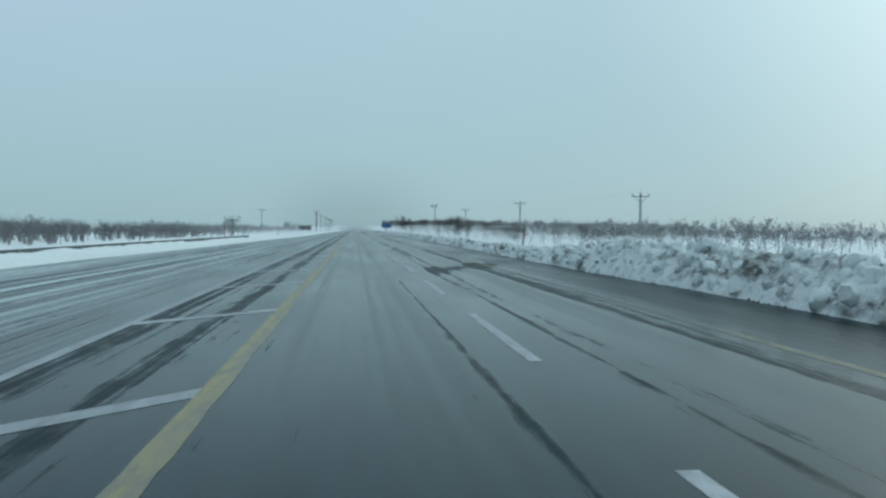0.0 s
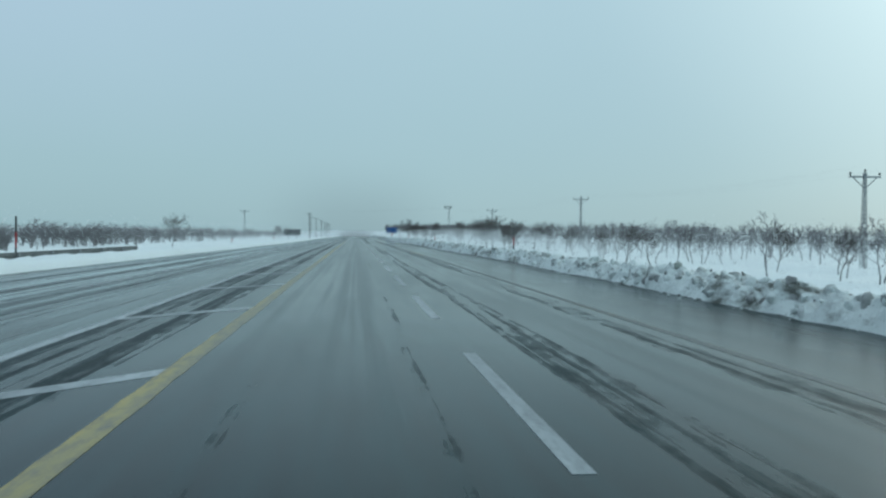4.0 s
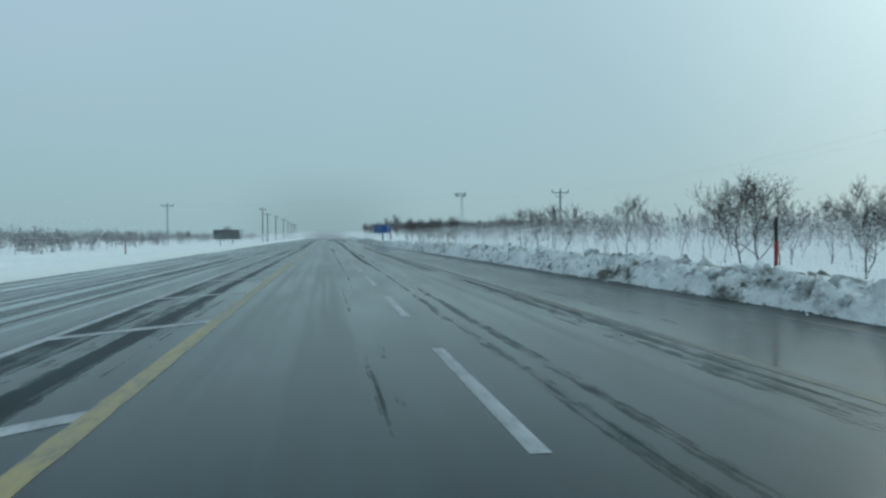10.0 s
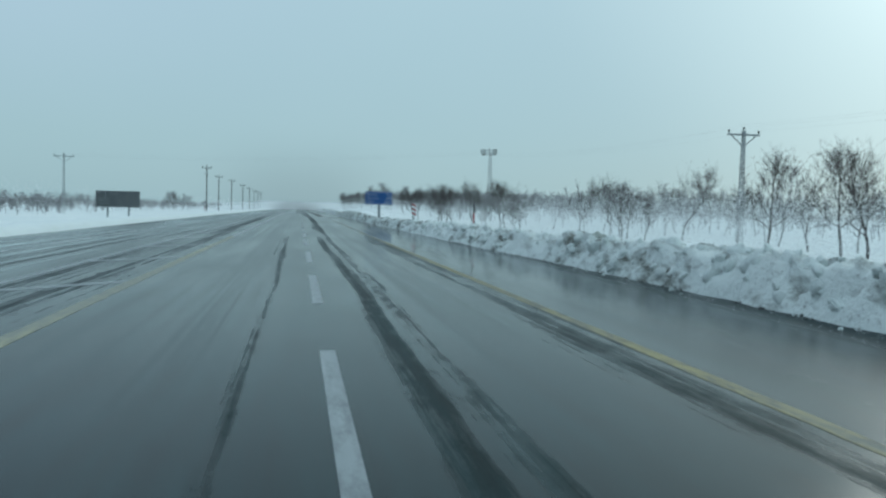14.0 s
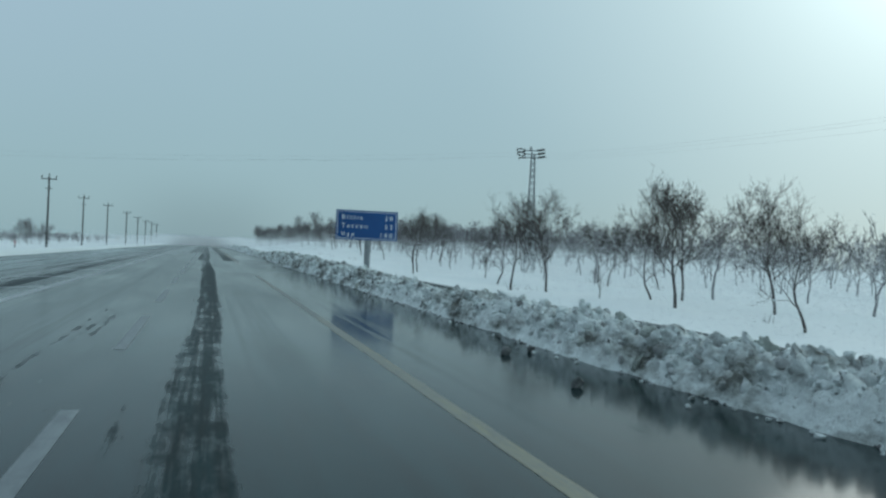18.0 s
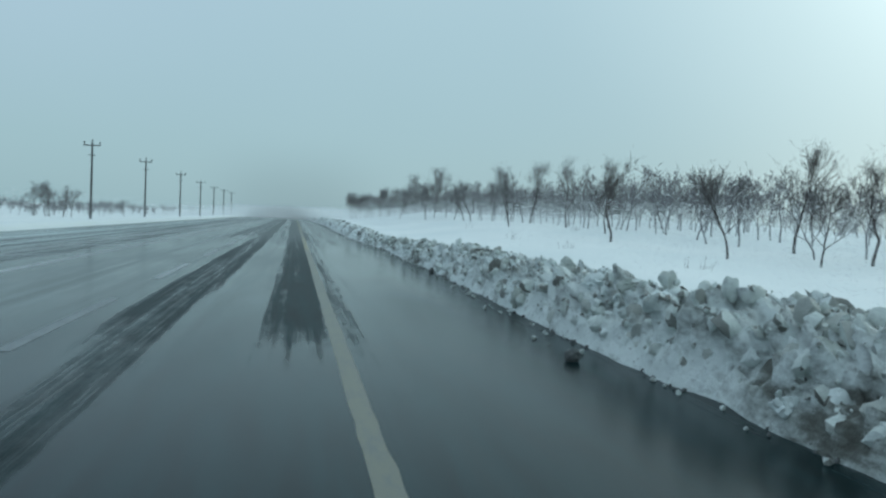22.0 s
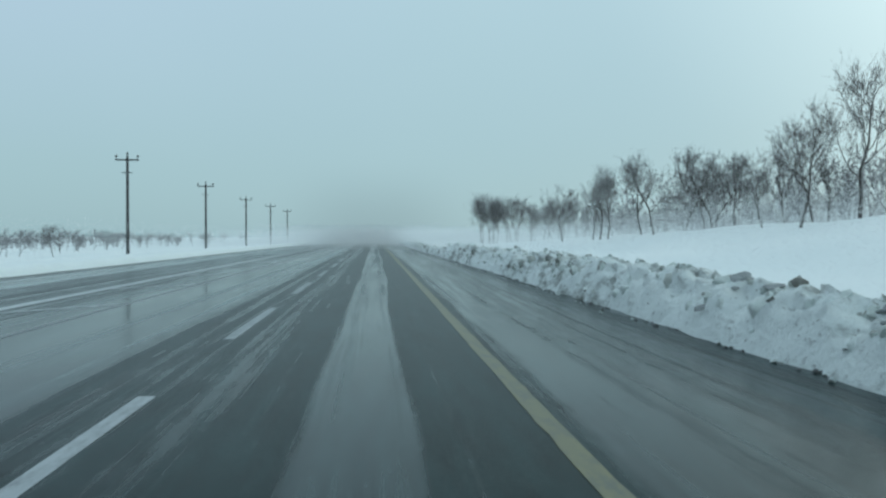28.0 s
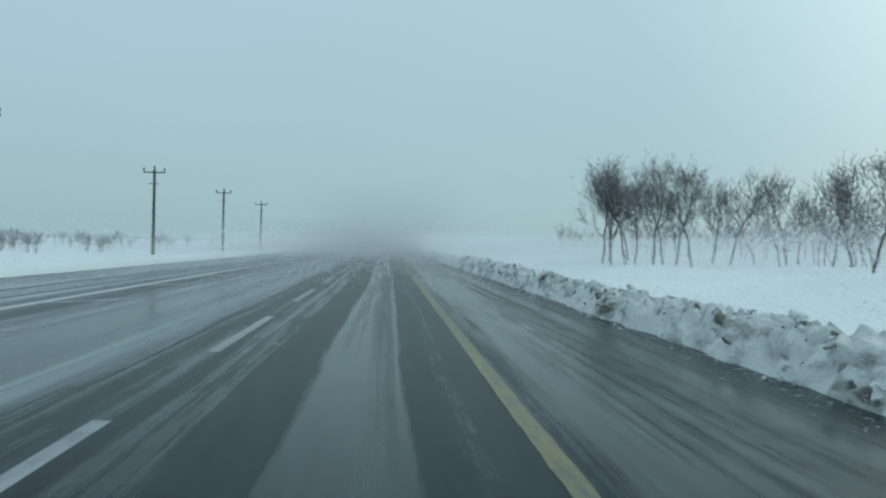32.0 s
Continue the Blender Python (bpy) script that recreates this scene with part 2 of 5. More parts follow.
def wet_road():
    """Wet asphalt: smooth meltwater, rough bare wheel tracks, a frozen film of blown snow."""
    m = material("wet_road", (0.05, 0.055, 0.06), 0.3)
    n = Net(m)
    g = n.t.nodes.new("ShaderNodeNewGeometry")
    sp = n.t.nodes.new("ShaderNodeSeparateXYZ")
    n.link(g.outputs["Position"], sp.inputs[0])
    wob = n.noise(n.place((0.25, 0.02, 1)), 1.0, 3)
    x = n.math("ADD", sp.outputs[0], n.math("MULTIPLY", n.math("SUBTRACT", wob, 0.5), 0.8))
    ux = n.math("DIVIDE", n.math("ADD", x, 12.0), 24.0)
    later = n.node("ShaderNodeMapRange")
    later.inputs["From Min"].default_value, later.inputs["From Max"].default_value = 372, 404
    n.link(sp.outputs[1], later.inputs[0])

    def across(stops):
        return n.ramp(ux, [((p + 12) / 24, v) for p, v in stops])

    def along(stops):
        return n.ramp(n.math("DIVIDE", sp.outputs[1], 500.0), [(p / 500, v) for p, v in stops])

    # bare wheel tracks across the road: on the first, the middle and the last stretch
    bare_a = across(((-12, 0.15), (-8.4, 0.2), (-8.2, 0.6), (-7.8, 0.2), (-4.1, 0.25), (-3.8, 0.6), (-3.4, 0.25), (-2.2, 0.4), (-1.8, 0.72), (-1.4, 0.45), (-0.9, 0.70), (-0.4, 0.3), (0.45, 0.12), (0.8, 0.32), (1.1, 0.0), (2.3, 0.0), (2.45, 0.60), (2.56, 0.16), (2.68, 0.64), (2.82, 0.05),
                     (4.1, 0.10), (4.25, 0.69), (4.5, 0.47), (4.78, 0.67), (5.0, 0.12), (6.0, 0.20), (6.4, 0.62), (6.95, 0.62), (7.3, 0.25), (10.3, 0.4)))
    bare_b = across(((-12, 0.1), (-8.3, 0.2), (-8.0, 0.8), (-7.1, 0.5), (-6.7, 0.2), (-5.2, 0.2), (-4.9, 0.75), (-3.0, 0.75), (-2.4, 0.6), (-1.4, 0.8), (-0.5, 0.5), (-0.2, 0.12), (1.5, 0.12), (2.3, 0.15), (2.6, 0.85), (3.75, 0.9), (3.95, 0.7), (4.2, 0.7), (4.4, 1.0), (5.1, 1.0), (5.24, 0.06),
                     (6.0, 0.06), (6.2, 1.0), (7.0, 1.0), (7.5, 0.75), (7.8, 0.42), (8.5, 0.6), (9.6, 0.5), (10.3, 0.7)))
    bare_m = across(((-12, 0.1), (-8.0, 0.6), (-7.0, 0.2), (-4.2, 0.5), (-3.4, 0.2), (-2.0, 0.6), (-1.3, 0.85), (-0.4, 0.3), (0.8, 0.15), (2.2, 0.15), (2.7, 0.5), (3.1, 0.2),
                     (3.9, 0.2), (4.25, 0.3), (4.45, 0.84), (4.95, 0.84), (5.12, 0.15), (6.0, 0.12), (7.0, 0.15), (7.8, 0.25), (9.6, 0.15), (10.3, 0.5)))
    bare_n = across(((-12, 0.1), (-8.0, 0.6), (-7.0, 0.2), (-4.2, 0.5), (-3.4, 0.2), (-2.0, 0.6), (-1.3, 0.85), (-0.4, 0.3), (0.8, 0.15), (2.4, 0.2), (2.8, 0.4), (3.2, 0.2),
                     (3.95, 0.3), (4.15, 1.0), (4.55, 0.92), (4.98, 1.0), (5.15, 0.25), (5.3, 0.4), (5.5, 0.15), (6.0, 0.2), (6.2, 1.0), (6.95, 1.0), (7.1, 0.35), (7.5, 0.6), (7.7, 0.15), (8.1, 0.35), (8.4, 0.12), (9.6, 0.15), (10.3, 0.4)))
    middle = along(((262, 0.0), (274, 1.0), (358, 1.0), (361, 0.0)))
    third = along(((350, 0.0), (355, 1.0), (384, 1.0), (400, 0.0)))
    bands = n.mix(third, n.mix(middle, n.mix(later.outputs[0], bare_a, bare_b), bare_m), bare_n)
    calm = along(((20, 0.6), (185, 0.6), (205, 0.8), (256, 0.8), (268, 0.5), (322, 0.5), (345, 1.0)))

    def eased(full, less):
        return n.math("SUBTRACT", full, n.math("MULTIPLY", calm, less))

    streak = n.noise(n.place((1.9, 0.022, 1), (0, 0, 0.002)), 1.0, 8, 0.62)
    fine = n.noise(n.place((7.0, 0.13, 1)), 1.0, 8, 0.72)
    patch = n.noise(n.place((0.35, 0.04, 1)), 1.0, 5, 0.6)
    # the wheel tracks of the passing lane, wet through
    wheel = across(((2.5, 0.0), (2.65, 0.65), (2.85, 0.65), (3.0, 0.0), (3.95, 0.0), (4.12, 0.9), (4.4, 0.9), (4.6, 0.0), (6.1, 0.0), (6.35, 0.35), (6.9, 0.35), (7.05, 0.0)))
    bands = n.math("ADD", bands, n.math("MULTIPLY", n.math("MULTIPLY", wheel, along(((185, 0.0), (205, 1.0), (255, 1.0), (268, 0.0)))), 0.32))
    b = n.math("ADD", bands, n.math("MULTIPLY", n.math("SUBTRACT", streak, 0.5), eased(1.1, 0.4)))
    b = n.math("ADD", b, n.math("MULTIPLY", n.math("SUBTRACT", fine, 0.5), 1.25))
    b = n.math("ADD", b, n.math("MULTIPLY", n.math("SUBTRACT", patch, 0.5), eased(0.9, 0.35)))
    ragged = n.noise(n.place((3.4, 1.1, 1)), 1.0, 6, 0.7)
    b = n.math("ADD", b, n.math("MULTIPLY", n.math("SUBTRACT", ragged, 0.5), eased(1.3, 0.7)))
    # long hairlines of tyre tracks, strongest on the drifted carriageway
    lines = n.noise(n.place((2.6, 0.0035, 1), (0, 0, 0.0005), (1, 3, 0)), 1.0, 5, 0.65)
    weight = n.math("ADD", across(((-2.4, 2.2), (0.0, 1.2), (2.2, 1.0), (2.6, 0.4))), n.math("MULTIPLY", calm, 0.8))
    b = n.math("ADD", b, n.math("MULTIPLY", n.math("SUBTRACT", lines, 0.5), weight))
    # a slanting thawed patch on the outer lane
    slant = n.math("SUBTRACT", n.math("SUBTRACT", sp.outputs[1], 43.0), n.math("MULTIPLY", n.math("SUBTRACT", sp.outputs[0], 4.2), 1.9))
    thaw = n.math("SUBTRACT", 1.0, n.math("DIVIDE", n.math("ABSOLUTE", slant), 3.6))
    inside = n.ramp(n.math("DIVIDE", sp.outputs[0], 12.0), [(0.28, 0.0), (0.38, 1.0), (0.60, 1.0), (0.80, 0.0)])
    thaw = n.math("MULTIPLY", n.math("MAXIMUM", thaw, 0.0), inside)
    b = n.math("ADD", b, n.math("MULTIPLY", thaw, 0.75))
    bare = n.math("MULTIPLY", n.math("SUBTRACT", b, n.math("SUBTRACT", 0.54, n.math("MULTIPLY", later.outputs[0], 0.08))), eased(5.0, 2.6), clamp=True)
    film_at = across(((-12, 0.9), (-9.0, 0.8), (-7.0, 0.62), (-5.0, 0.68), (-3.0, 0.6), (-1.3, 0.3), (0.5, 0.45), (1.6, 0.5), (1.95, 0.74), (2.35, 0.74), (2.6, 0.4), (3.6, 0.5), (4.5, 0.2), (5.1, 0.3), (5.3, 0.68), (6.0, 0.68), (6.3, 0.2), (7.4, 0.5), (9.0, 0.35), (10.4, 0.2)))
    drift = n.noise(n.place((1.3, 0.035, 1), (0, 0, -0.003), (4, 9, 0)), 1.0, 8, 0.66)
    f = n.math("ADD", n.math("MULTIPLY", film_at, 0.7), n.math("MULTIPLY", drift, 1.3))
    f = n.math("ADD", f, n.math("MULTIPLY", fine, 0.35))
    f = n.math("SUBTRACT", f, n.math("MULTIPLY", bare, eased(0.35, -0.3)))
    f = n.math("SUBTRACT", f, n.math("MULTIPLY", n.math("SUBTRACT", lines, 0.5), across(((-2.4, 2.8), (2.2, 2.0), (2.6, 0.9)))))
    cover = n.math("MULTIPLY", n.math("SUBTRACT", f, 1.20), 3.2, clamp=True)
    thick_a = across(((-12, 0.9), (-6.0, 0.75), (-3.2, 0.42), (-2.4, 0.16), (-0.5, 0.05), (1.0, 0.024), (7.0, 0.026), (7.6, 0.03), (10.4, 0.04)))
    thick_b = across(((-12, 0.95), (-3.0, 0.85), (-2.4, 0.35), (-1.2, 0.3), (0.0, 0.45), (1.6, 0.4), (1.9, 0.58), (2.3, 0.55), (2.5, 0.05), (3.8, 0.06), (4.05, 0.15), (4.35, 0.05), (5.0, 0.04), (5.35, 0.165), (5.8, 0.14), (6.25, 0.04), (7.3, 0.05), (7.6, 0.16), (8.2, 0.13), (8.8, 0.07), (10.4, 0.06)))
    thick = n.mix(later.outputs[0], thick_a, thick_b)
    grain = n.noise(n.place(), 38.0, 4, 0.75)
    base = n.mix(grain, (0.003, 0.0115, 0.0125), (0.007, 0.024, 0.027))
    base = n.mix(later.outputs[0], base, n.mix(grain, (0.007, 0.018, 0.018), (0.018, 0.033, 0.034)))
    mottle = n.noise(n.place((2.6, 0.22, 1), shift=(5, 1, 0)), 1.6, 7, 0.72)
    wear = n.node("ShaderNodeMapRange")
    wear.inputs["From Min"].default_value, wear.inputs["From Max"].default_value = 0.36, 0.64
    wear.inputs["To Min"].default_value, wear.inputs["To Max"].default_value = 0.45, 1.5
    n.link(mottle, wear.inputs[0])
    scaled = n.t.nodes.new("ShaderNodeVectorMath")
    scaled.operation = "SCALE"
    n.link(base, scaled.inputs[0])
    n.link(wear.outputs[0], scaled.inputs["Scale"])
    base = scaled.outputs[0]
    frost = n.ramp(n.noise(n.place((1.0, 0.16, 1)), 8.0, 6, 0.78), [(0.58, 0.0), (0.74, 0.14)])
    base = n.mix(n.math("MULTIPLY", frost, later.outputs[0]), base, (0.34, 0.38, 0.40))
    n.color(n.mix(n.math("MULTIPLY", cover, thick), base, (0.47, 0.57, 0.57)))
    wet = n.noise(n.place((0.5, 0.08, 1), shift=(3, 7, 0)), 1.0, 5, 0.6)
    gloss = across(((-12, 0.36), (0.5, 0.18), (3.5, 0.18), (7.0, 0.17), (7.8, 0.10), (10.2, 0.11), (11, 0.3)))
    gloss = n.mix(later.outputs[0], gloss, 0.17)
    verge = across(((7.1, 0.0), (7.9, 1.0)))
    gloss = n.math("ADD", gloss, n.math("MULTIPLY", verge, along(((30, 0.22), (70, 0.16), (95, 0.07), (160, 0.07), (172, 0.12), (228, 0.12), (240, 0.0), (324, 0.0), (332, 0.10), (356, 0.10), (366, 0.0)))))
    r = n.math("MULTIPLY", gloss, n.math("ADD", n.math("MULTIPLY", wet, 1.4), 0.3))
    r = n.mix(bare, r, n.mix(later.outputs[0], 0.46, 0.32))
    n.rough(n.mix(cover, r, n.mix(later.outputs[0], 0.24, 0.40)))
    spec = n.node("ShaderNodeMapRange")
    spec.inputs["To Min"].default_value, spec.inputs["To Max"].default_value = 0.135, 0.065
    n.link(bare, spec.inputs[0])
    n.link(n.math("MULTIPLY", spec.outputs[0], along(((296, 1.0), (306, 0.58), (340, 0.58), (350, 1.0)))), n.bsdf.inputs["Specular IOR Level"])
    h = n.mix(bare, 0.5, grain)
    h = n.mix(0.5, h, n.math("MULTIPLY", cover, thick))
    n.bump(h, 0.35, 0.02)
    return m


def paint(name, color, wear=0.6, film=0.6, rough=0.4, ice=(0.10, 0.12, 0.13)):
    """Road paint, scuffed away in places and filmed over with frozen drift in others."""
    m = material(name, color, rough)
    n = Net(m)
    w = n.noise(n.place((3.0, 0.9, 1)), 2.2, 8, 0.72)
    s = n.noise(n.place((1.2, 0.035, 1), shift=(2, 5, 0)), 1.0, 6, 0.65)
    t = n.noise(n.place((4.0, 1.5, 1)), 1.5, 6, 0.7)
    c = n.mix(n.math("MULTIPLY", t, 0.35), color, (0.10, 0.11, 0.12))
    c = n.mix(n.ramp(w, [(0.46, 0.0), (0.66, wear)]), c, (0.055, 0.06, 0.065))
    n.color(n.mix(n.ramp(s, [(0.42 - 0.1 * film, 0.0), (0.58 - 0.1 * film, film)]), c, ice))
    return m


def worn(name, a, b, scale=4.0, rough=0.6, metal=0.0, stretch=(1, 1, 1), bump=0.3):
    m = material(name, a, rough, metal)
    n = Net(m)
    v = n.noise(n.place(stretch), scale, 6, 0.65)
    n.color(n.mix(n.ramp(v, [(0.35, 0.0), (0.7, 1.0)]), a, b))
    n.bump(v, bump, 0.02)
    return m


M_FIELD, M_BANK, M_ROAD = field_snow(), bank_snow(), wet_road()
M_CLOD = clod_snow("clod_snow", [(0.0, (0.80, 0.86, 0.845)), (0.66, (0.715, 0.77, 0.76)), (0.90, (0.44, 0.46, 0.46)), (1.0, (0.17, 0.175, 0.17))], 0.72)
M_CLOD_CLEAN = clod_snow("clean_clod_snow", [(0.0, (0.80, 0.86, 0.845)), (0.7, (0.73, 0.79, 0.78)), (0.95, (0.635, 0.69, 0.68)), (1.0, (0.45, 0.47, 0.465))])
M_CLOD_DIRTY = clod_snow("dirty_clod_snow", [(0.0, (0.80, 0.86, 0.845)), (0.50, (0.67, 0.725, 0.69)), (0.80, (0.40, 0.415, 0.385)), (1.0, (0.13, 0.13, 0.115))])
M_CLUMP = worn("fresh_snow", (0.80, 0.86, 0.845), (0.74, 0.78, 0.81), 6.0, 0.8)
M_BLOCK = worn("block_snow", (0.765, 0.82, 0.81), (0.56, 0.61, 0.60), 5.0, 0.8, bump=0.8)
M_BLOCK_DIRTY = worn("gritty_block_snow", (0.50, 0.54, 0.505), (0.26, 0.28, 0.255), 6.0, 0.85, bump=0.8)
M_SLAB = worn("gritty_slab_snow", (0.20, 0.215, 0.215), (0.36, 0.38, 0.385), 7.0, 0.85)
M_YELLOW = paint("yellow_paint", (0.46, 0.35, 0.055), 0.75, 0.6)
M_YELLOW_PALE = paint("pale_yellow_paint", (0.46, 0.42, 0.20), 0.7, 0.6)
M_YELLOW_WORN = paint("worn_yellow_paint", (0.36, 0.31, 0.11), 0.9, 0.92, 0.6)
M_YELLOW_FADED = paint("faded_yellow_paint", (0.40, 0.32, 0.07), 0.9, 0.82, 0.4, (0.13, 0.145, 0.14))
M_YELLOW_WET = paint("wet_yellow_paint", (0.30, 0.25, 0.05), 0.9, 0.85, 0.35, (0.045, 0.055, 0.06))
M_YELLOW_DULL = paint("dull_yellow_paint", (0.27, 0.225, 0.045), 0.9, 0.62, 0.4, (0.075, 0.085, 0.06))
M_WHITE = paint("white_paint", (0.46, 0.50, 0.52), 0.65, 0.45)
M_WHITE_DIM = paint("filmed_white_paint", (0.28, 0.31, 0.32), 0.85, 0.7)
M_WHITE_BRIGHT = paint("bright_white_paint", (0.66, 0.71, 0.73), 0.3, 0.25)
M_BARK = worn("bark", (0.050, 0.044, 0.042), (0.11, 0.10, 0.095), 9.0, 0.9, stretch=(1, 1, 0.3))
M_TWIG = worn("twig", (0.085, 0.076, 0.076), (0.15, 0.14, 0.138), 3.0, 0.9)
# the next two: twigs with distance haze painted into the base colour
M_HAZED = worn("hazed_twig", (0.155, 0.150, 0.156), (0.25, 0.245, 0.25), 2.0, 0.9)
M_FARTWIG = worn("far_hazed_twig", (0.17, 0.165, 0.172), (0.27, 0.265, 0.275), 1.5, 0.95)
M_STEEL = worn("galvanised_steel", (0.20, 0.22, 0.23), (0.32, 0.34, 0.35), 6.0, 0.6, 0.2)
M_RAIL = worn("weathered_guardrail", (0.09, 0.105, 0.105), (0.17, 0.185, 0.185), 3.0, 0.6, 0.2)
M_WOOD = worn("creosoted_wood", (0.055, 0.055, 0.055), (0.11, 0.11, 0.11), 5.0, 0.85, stretch=(3, 3, 0.2))
M_INSUL = worn("insulator_glass", (0.03, 0.035, 0.035), (0.06, 0.065, 0.065), 10.0, 0.25)
M_BLUE = worn("blue_sheeting", (0.006, 0.060, 0.215), (0.009, 0.076, 0.255), 1.2, 0.35, bump=0.02)
M_LETTER = worn("white_sheeting", (0.72, 0.76, 0.77), (0.82, 0.85, 0.85), 3.0, 0.4, bump=0.02)
M_SIGNBACK = worn("grey_sign_back", (0.055, 0.065, 0.068), (0.085, 0.095, 0.10), 2.0, 0.6, 0.2)
M_RED = worn("red_paint", (0.36, 0.02, 0.025), (0.26, 0.02, 0.02), 6.0, 0.5)
M_BLACK = worn("black_paint", (0.02, 0.02, 0.021), (0.04, 0.04, 0.042), 6.0, 0.6)
M_WIRE = worn("aluminium_wire", (0.22, 0.24, 0.25), (0.32, 0.34, 0.35), 6.0, 0.5, 0.5)
M_FLAKE = material("snow_flakes", (0.84, 0.86, 0.87), 0.8)
fl = Net(M_FLAKE)
fl_thin, fl_mix = fl.node("ShaderNodeBsdfTranslucent"), fl.node("ShaderNodeMixShader")
fl_thin.inputs["Color"].default_value = (0.84, 0.86, 0.87, 1)
fl_mix.inputs[0].default_value = 0.5
fl.link(fl.bsdf.outputs[0], fl_mix.inputs[1])
fl.link(fl_thin.outputs[0], fl_mix.inputs[2])
fl.link(fl_mix.outputs[0], fl.t.nodes["Material Output"].inputs[0])
M_DIRTY = worn("mud_clod", (0.06, 0.063, 0.06), (0.20, 0.21, 0.21), 8.0, 0.8)


# ---- mesh helpers ----
def mesh_of(name, verts, faces, mat, smooth=False):
    me = bpy.data.meshes.new(name)
    me.from_pydata([tuple(v) for v in verts], [], faces)
    me.materials.append(mat)
    if smooth:
        me.polygons.foreach_set("use_smooth", [True] * len(me.polygons))
    me.update()
    return me


def lay(ob, parent):
    ob.parent = parent
    return ob


class Shape:
    """Gathers vertices and faces of one mesh."""

    def __init__(self):
        self.v, self.f = [], []

    def box(self, x0, x1, y0, y1, z0, z1):
        o = len(self.v)
        self.v += [(x, y, z) for z in (z0, z1) for x, y in ((x0, y0), (x1, y0), (x1, y1), (x0, y1))]
        self.f += [tuple(o + i for i in q) for q in ((3, 2, 1, 0), (4, 5, 6, 7), (0, 1, 5, 4), (1, 2, 6, 5), (2, 3, 7, 6), (3, 0, 4, 7))]
        return self

    def tube(self, a, b, ra, rb, sides=6, caps=True):
        a, b = Vector(a), Vector(b)
        way = (b - a).normalized()
        u = way.orthogonal().normalized()
        w = way.cross(u)
        o = len(self.v)
        for p, r in ((a, ra), (b, rb)):
            self.v += [tuple(p + r * (math.cos(k) * u + math.sin(k) * w)) for k in [2 * math.pi * i / sides for i in range(sides)]]
        for i in range(sides):
            j = (i + 1) % sides
            self.f.append((o + i, o + j, o + sides + j, o + sides + i))
        if caps:
            self.f += [tuple(o + i for i in range(sides))[::-1], tuple(o + sides + i for i in range(sides))]
        return self

    def beam(self, a, b, w, d):
        """A straight bar of width w and depth d."""
        a, b = Vector(a), Vector(b)
        way = (b - a).normalized()
        u = way.cross(Vector((0, 0, 1)))
        u = (u if u.length > 1e-3 else Vector((1, 0, 0))).normalized()
        t = way.cross(u)
        o = len(self.v)
        for p in (a, b):
            self.v += [tuple(p + sx * w / 2 * u + sy * d / 2 * t) for sx, sy in ((-1, -1), (1, -1), (1, 1), (-1, 1))]
        self.f += [tuple(o + i for i in q) for q in ((3, 2, 1, 0), (4, 5, 6, 7), (0, 1, 5, 4), (1, 2, 6, 5), (2, 3, 7, 6), (3, 0, 4, 7))]
        return self

    def turned(self, profile, sides=10, at=(0, 0, 0)):
        """A turned body from (radius, height) steps."""
        o = len(self.v)
        for r, z in profile:
            self.v += [(at[0] + r * math.cos(2 * math.pi * i / sides), at[1] + r * math.sin(2 * math.pi * i / sides), at[2] + z) for i in range(sides)]
        for k in range(len(profile) - 1):
            for i in range(sides):
                j = (i + 1) % sides
                self.f.append((o + k * sides + i, o + k * sides + j, o + (k + 1) * sides + j, o + (k + 1) * sides + i))
        self.f += [tuple(o + i for i in range(sides))[::-1], tuple(o + (len(profile) - 1) * sides + i for i in range(sides))]
        return self

    def mesh(self, name, mat, smooth=False):
        return mesh_of(name, self.v, self.f, mat, smooth)


def part(name, shape, mat, parent, label="", smooth=False):
    ob = new(name, shape.mesh(name, mat, smooth) if isinstance(shape, Shape) else shape)
    lay(ob, parent)
    return tagged(ob, label)


def thing(name, at=(0, 0, 0), turn=0.0, label="", category="", group="", kind=""):
    ob = new(name)
    ob.empty_display_size = 0.2
    ob.matrix_basis = pose(*at, 0, 0, turn)
    return tagged(ob, label, category, group, kind)


def lerp(x, xs, ys):
    return float(np.interp(x, xs, ys))


# ---- lie of the land ----
RISE_Y = (-100, 0, 120, 200, 250, 340, 360, 385, 405, 425, 445, 460, 475, 490, 503, 515, 530, 550, 900)
RISE_Z = (-0.8, -0.8, -0.9, -0.5, -0.4, -0.3, 0.0, 0.6, 1.35, 1.5, 1.6, 2.5, 2.4, 2.1, 1.75, 1.45, 0.9, 0.45, 0.3)


FOOT_Y = (0, 60, 90, 120, 145, 172, 200, 240, 270, 340, 352, 366, 384, 394, 402, 430, 448, 900)
FOOT_X = (10.4, 10.4, 11.0, 11.5, 11.2, 11.6, 11.5, 11.2, 10.6, 10.3, 10.45, 10.85, 11.0, 10.6, 10.35, 10.6, 10.8, 10.8)


def left_edge(y):
    return lerp(y, (-50, 50, 90, 150, 200, 420, 480, 900), (-11.4, -11.2, -10.2, -9.2, -8.6, -8.7, -8.2, -8.2))


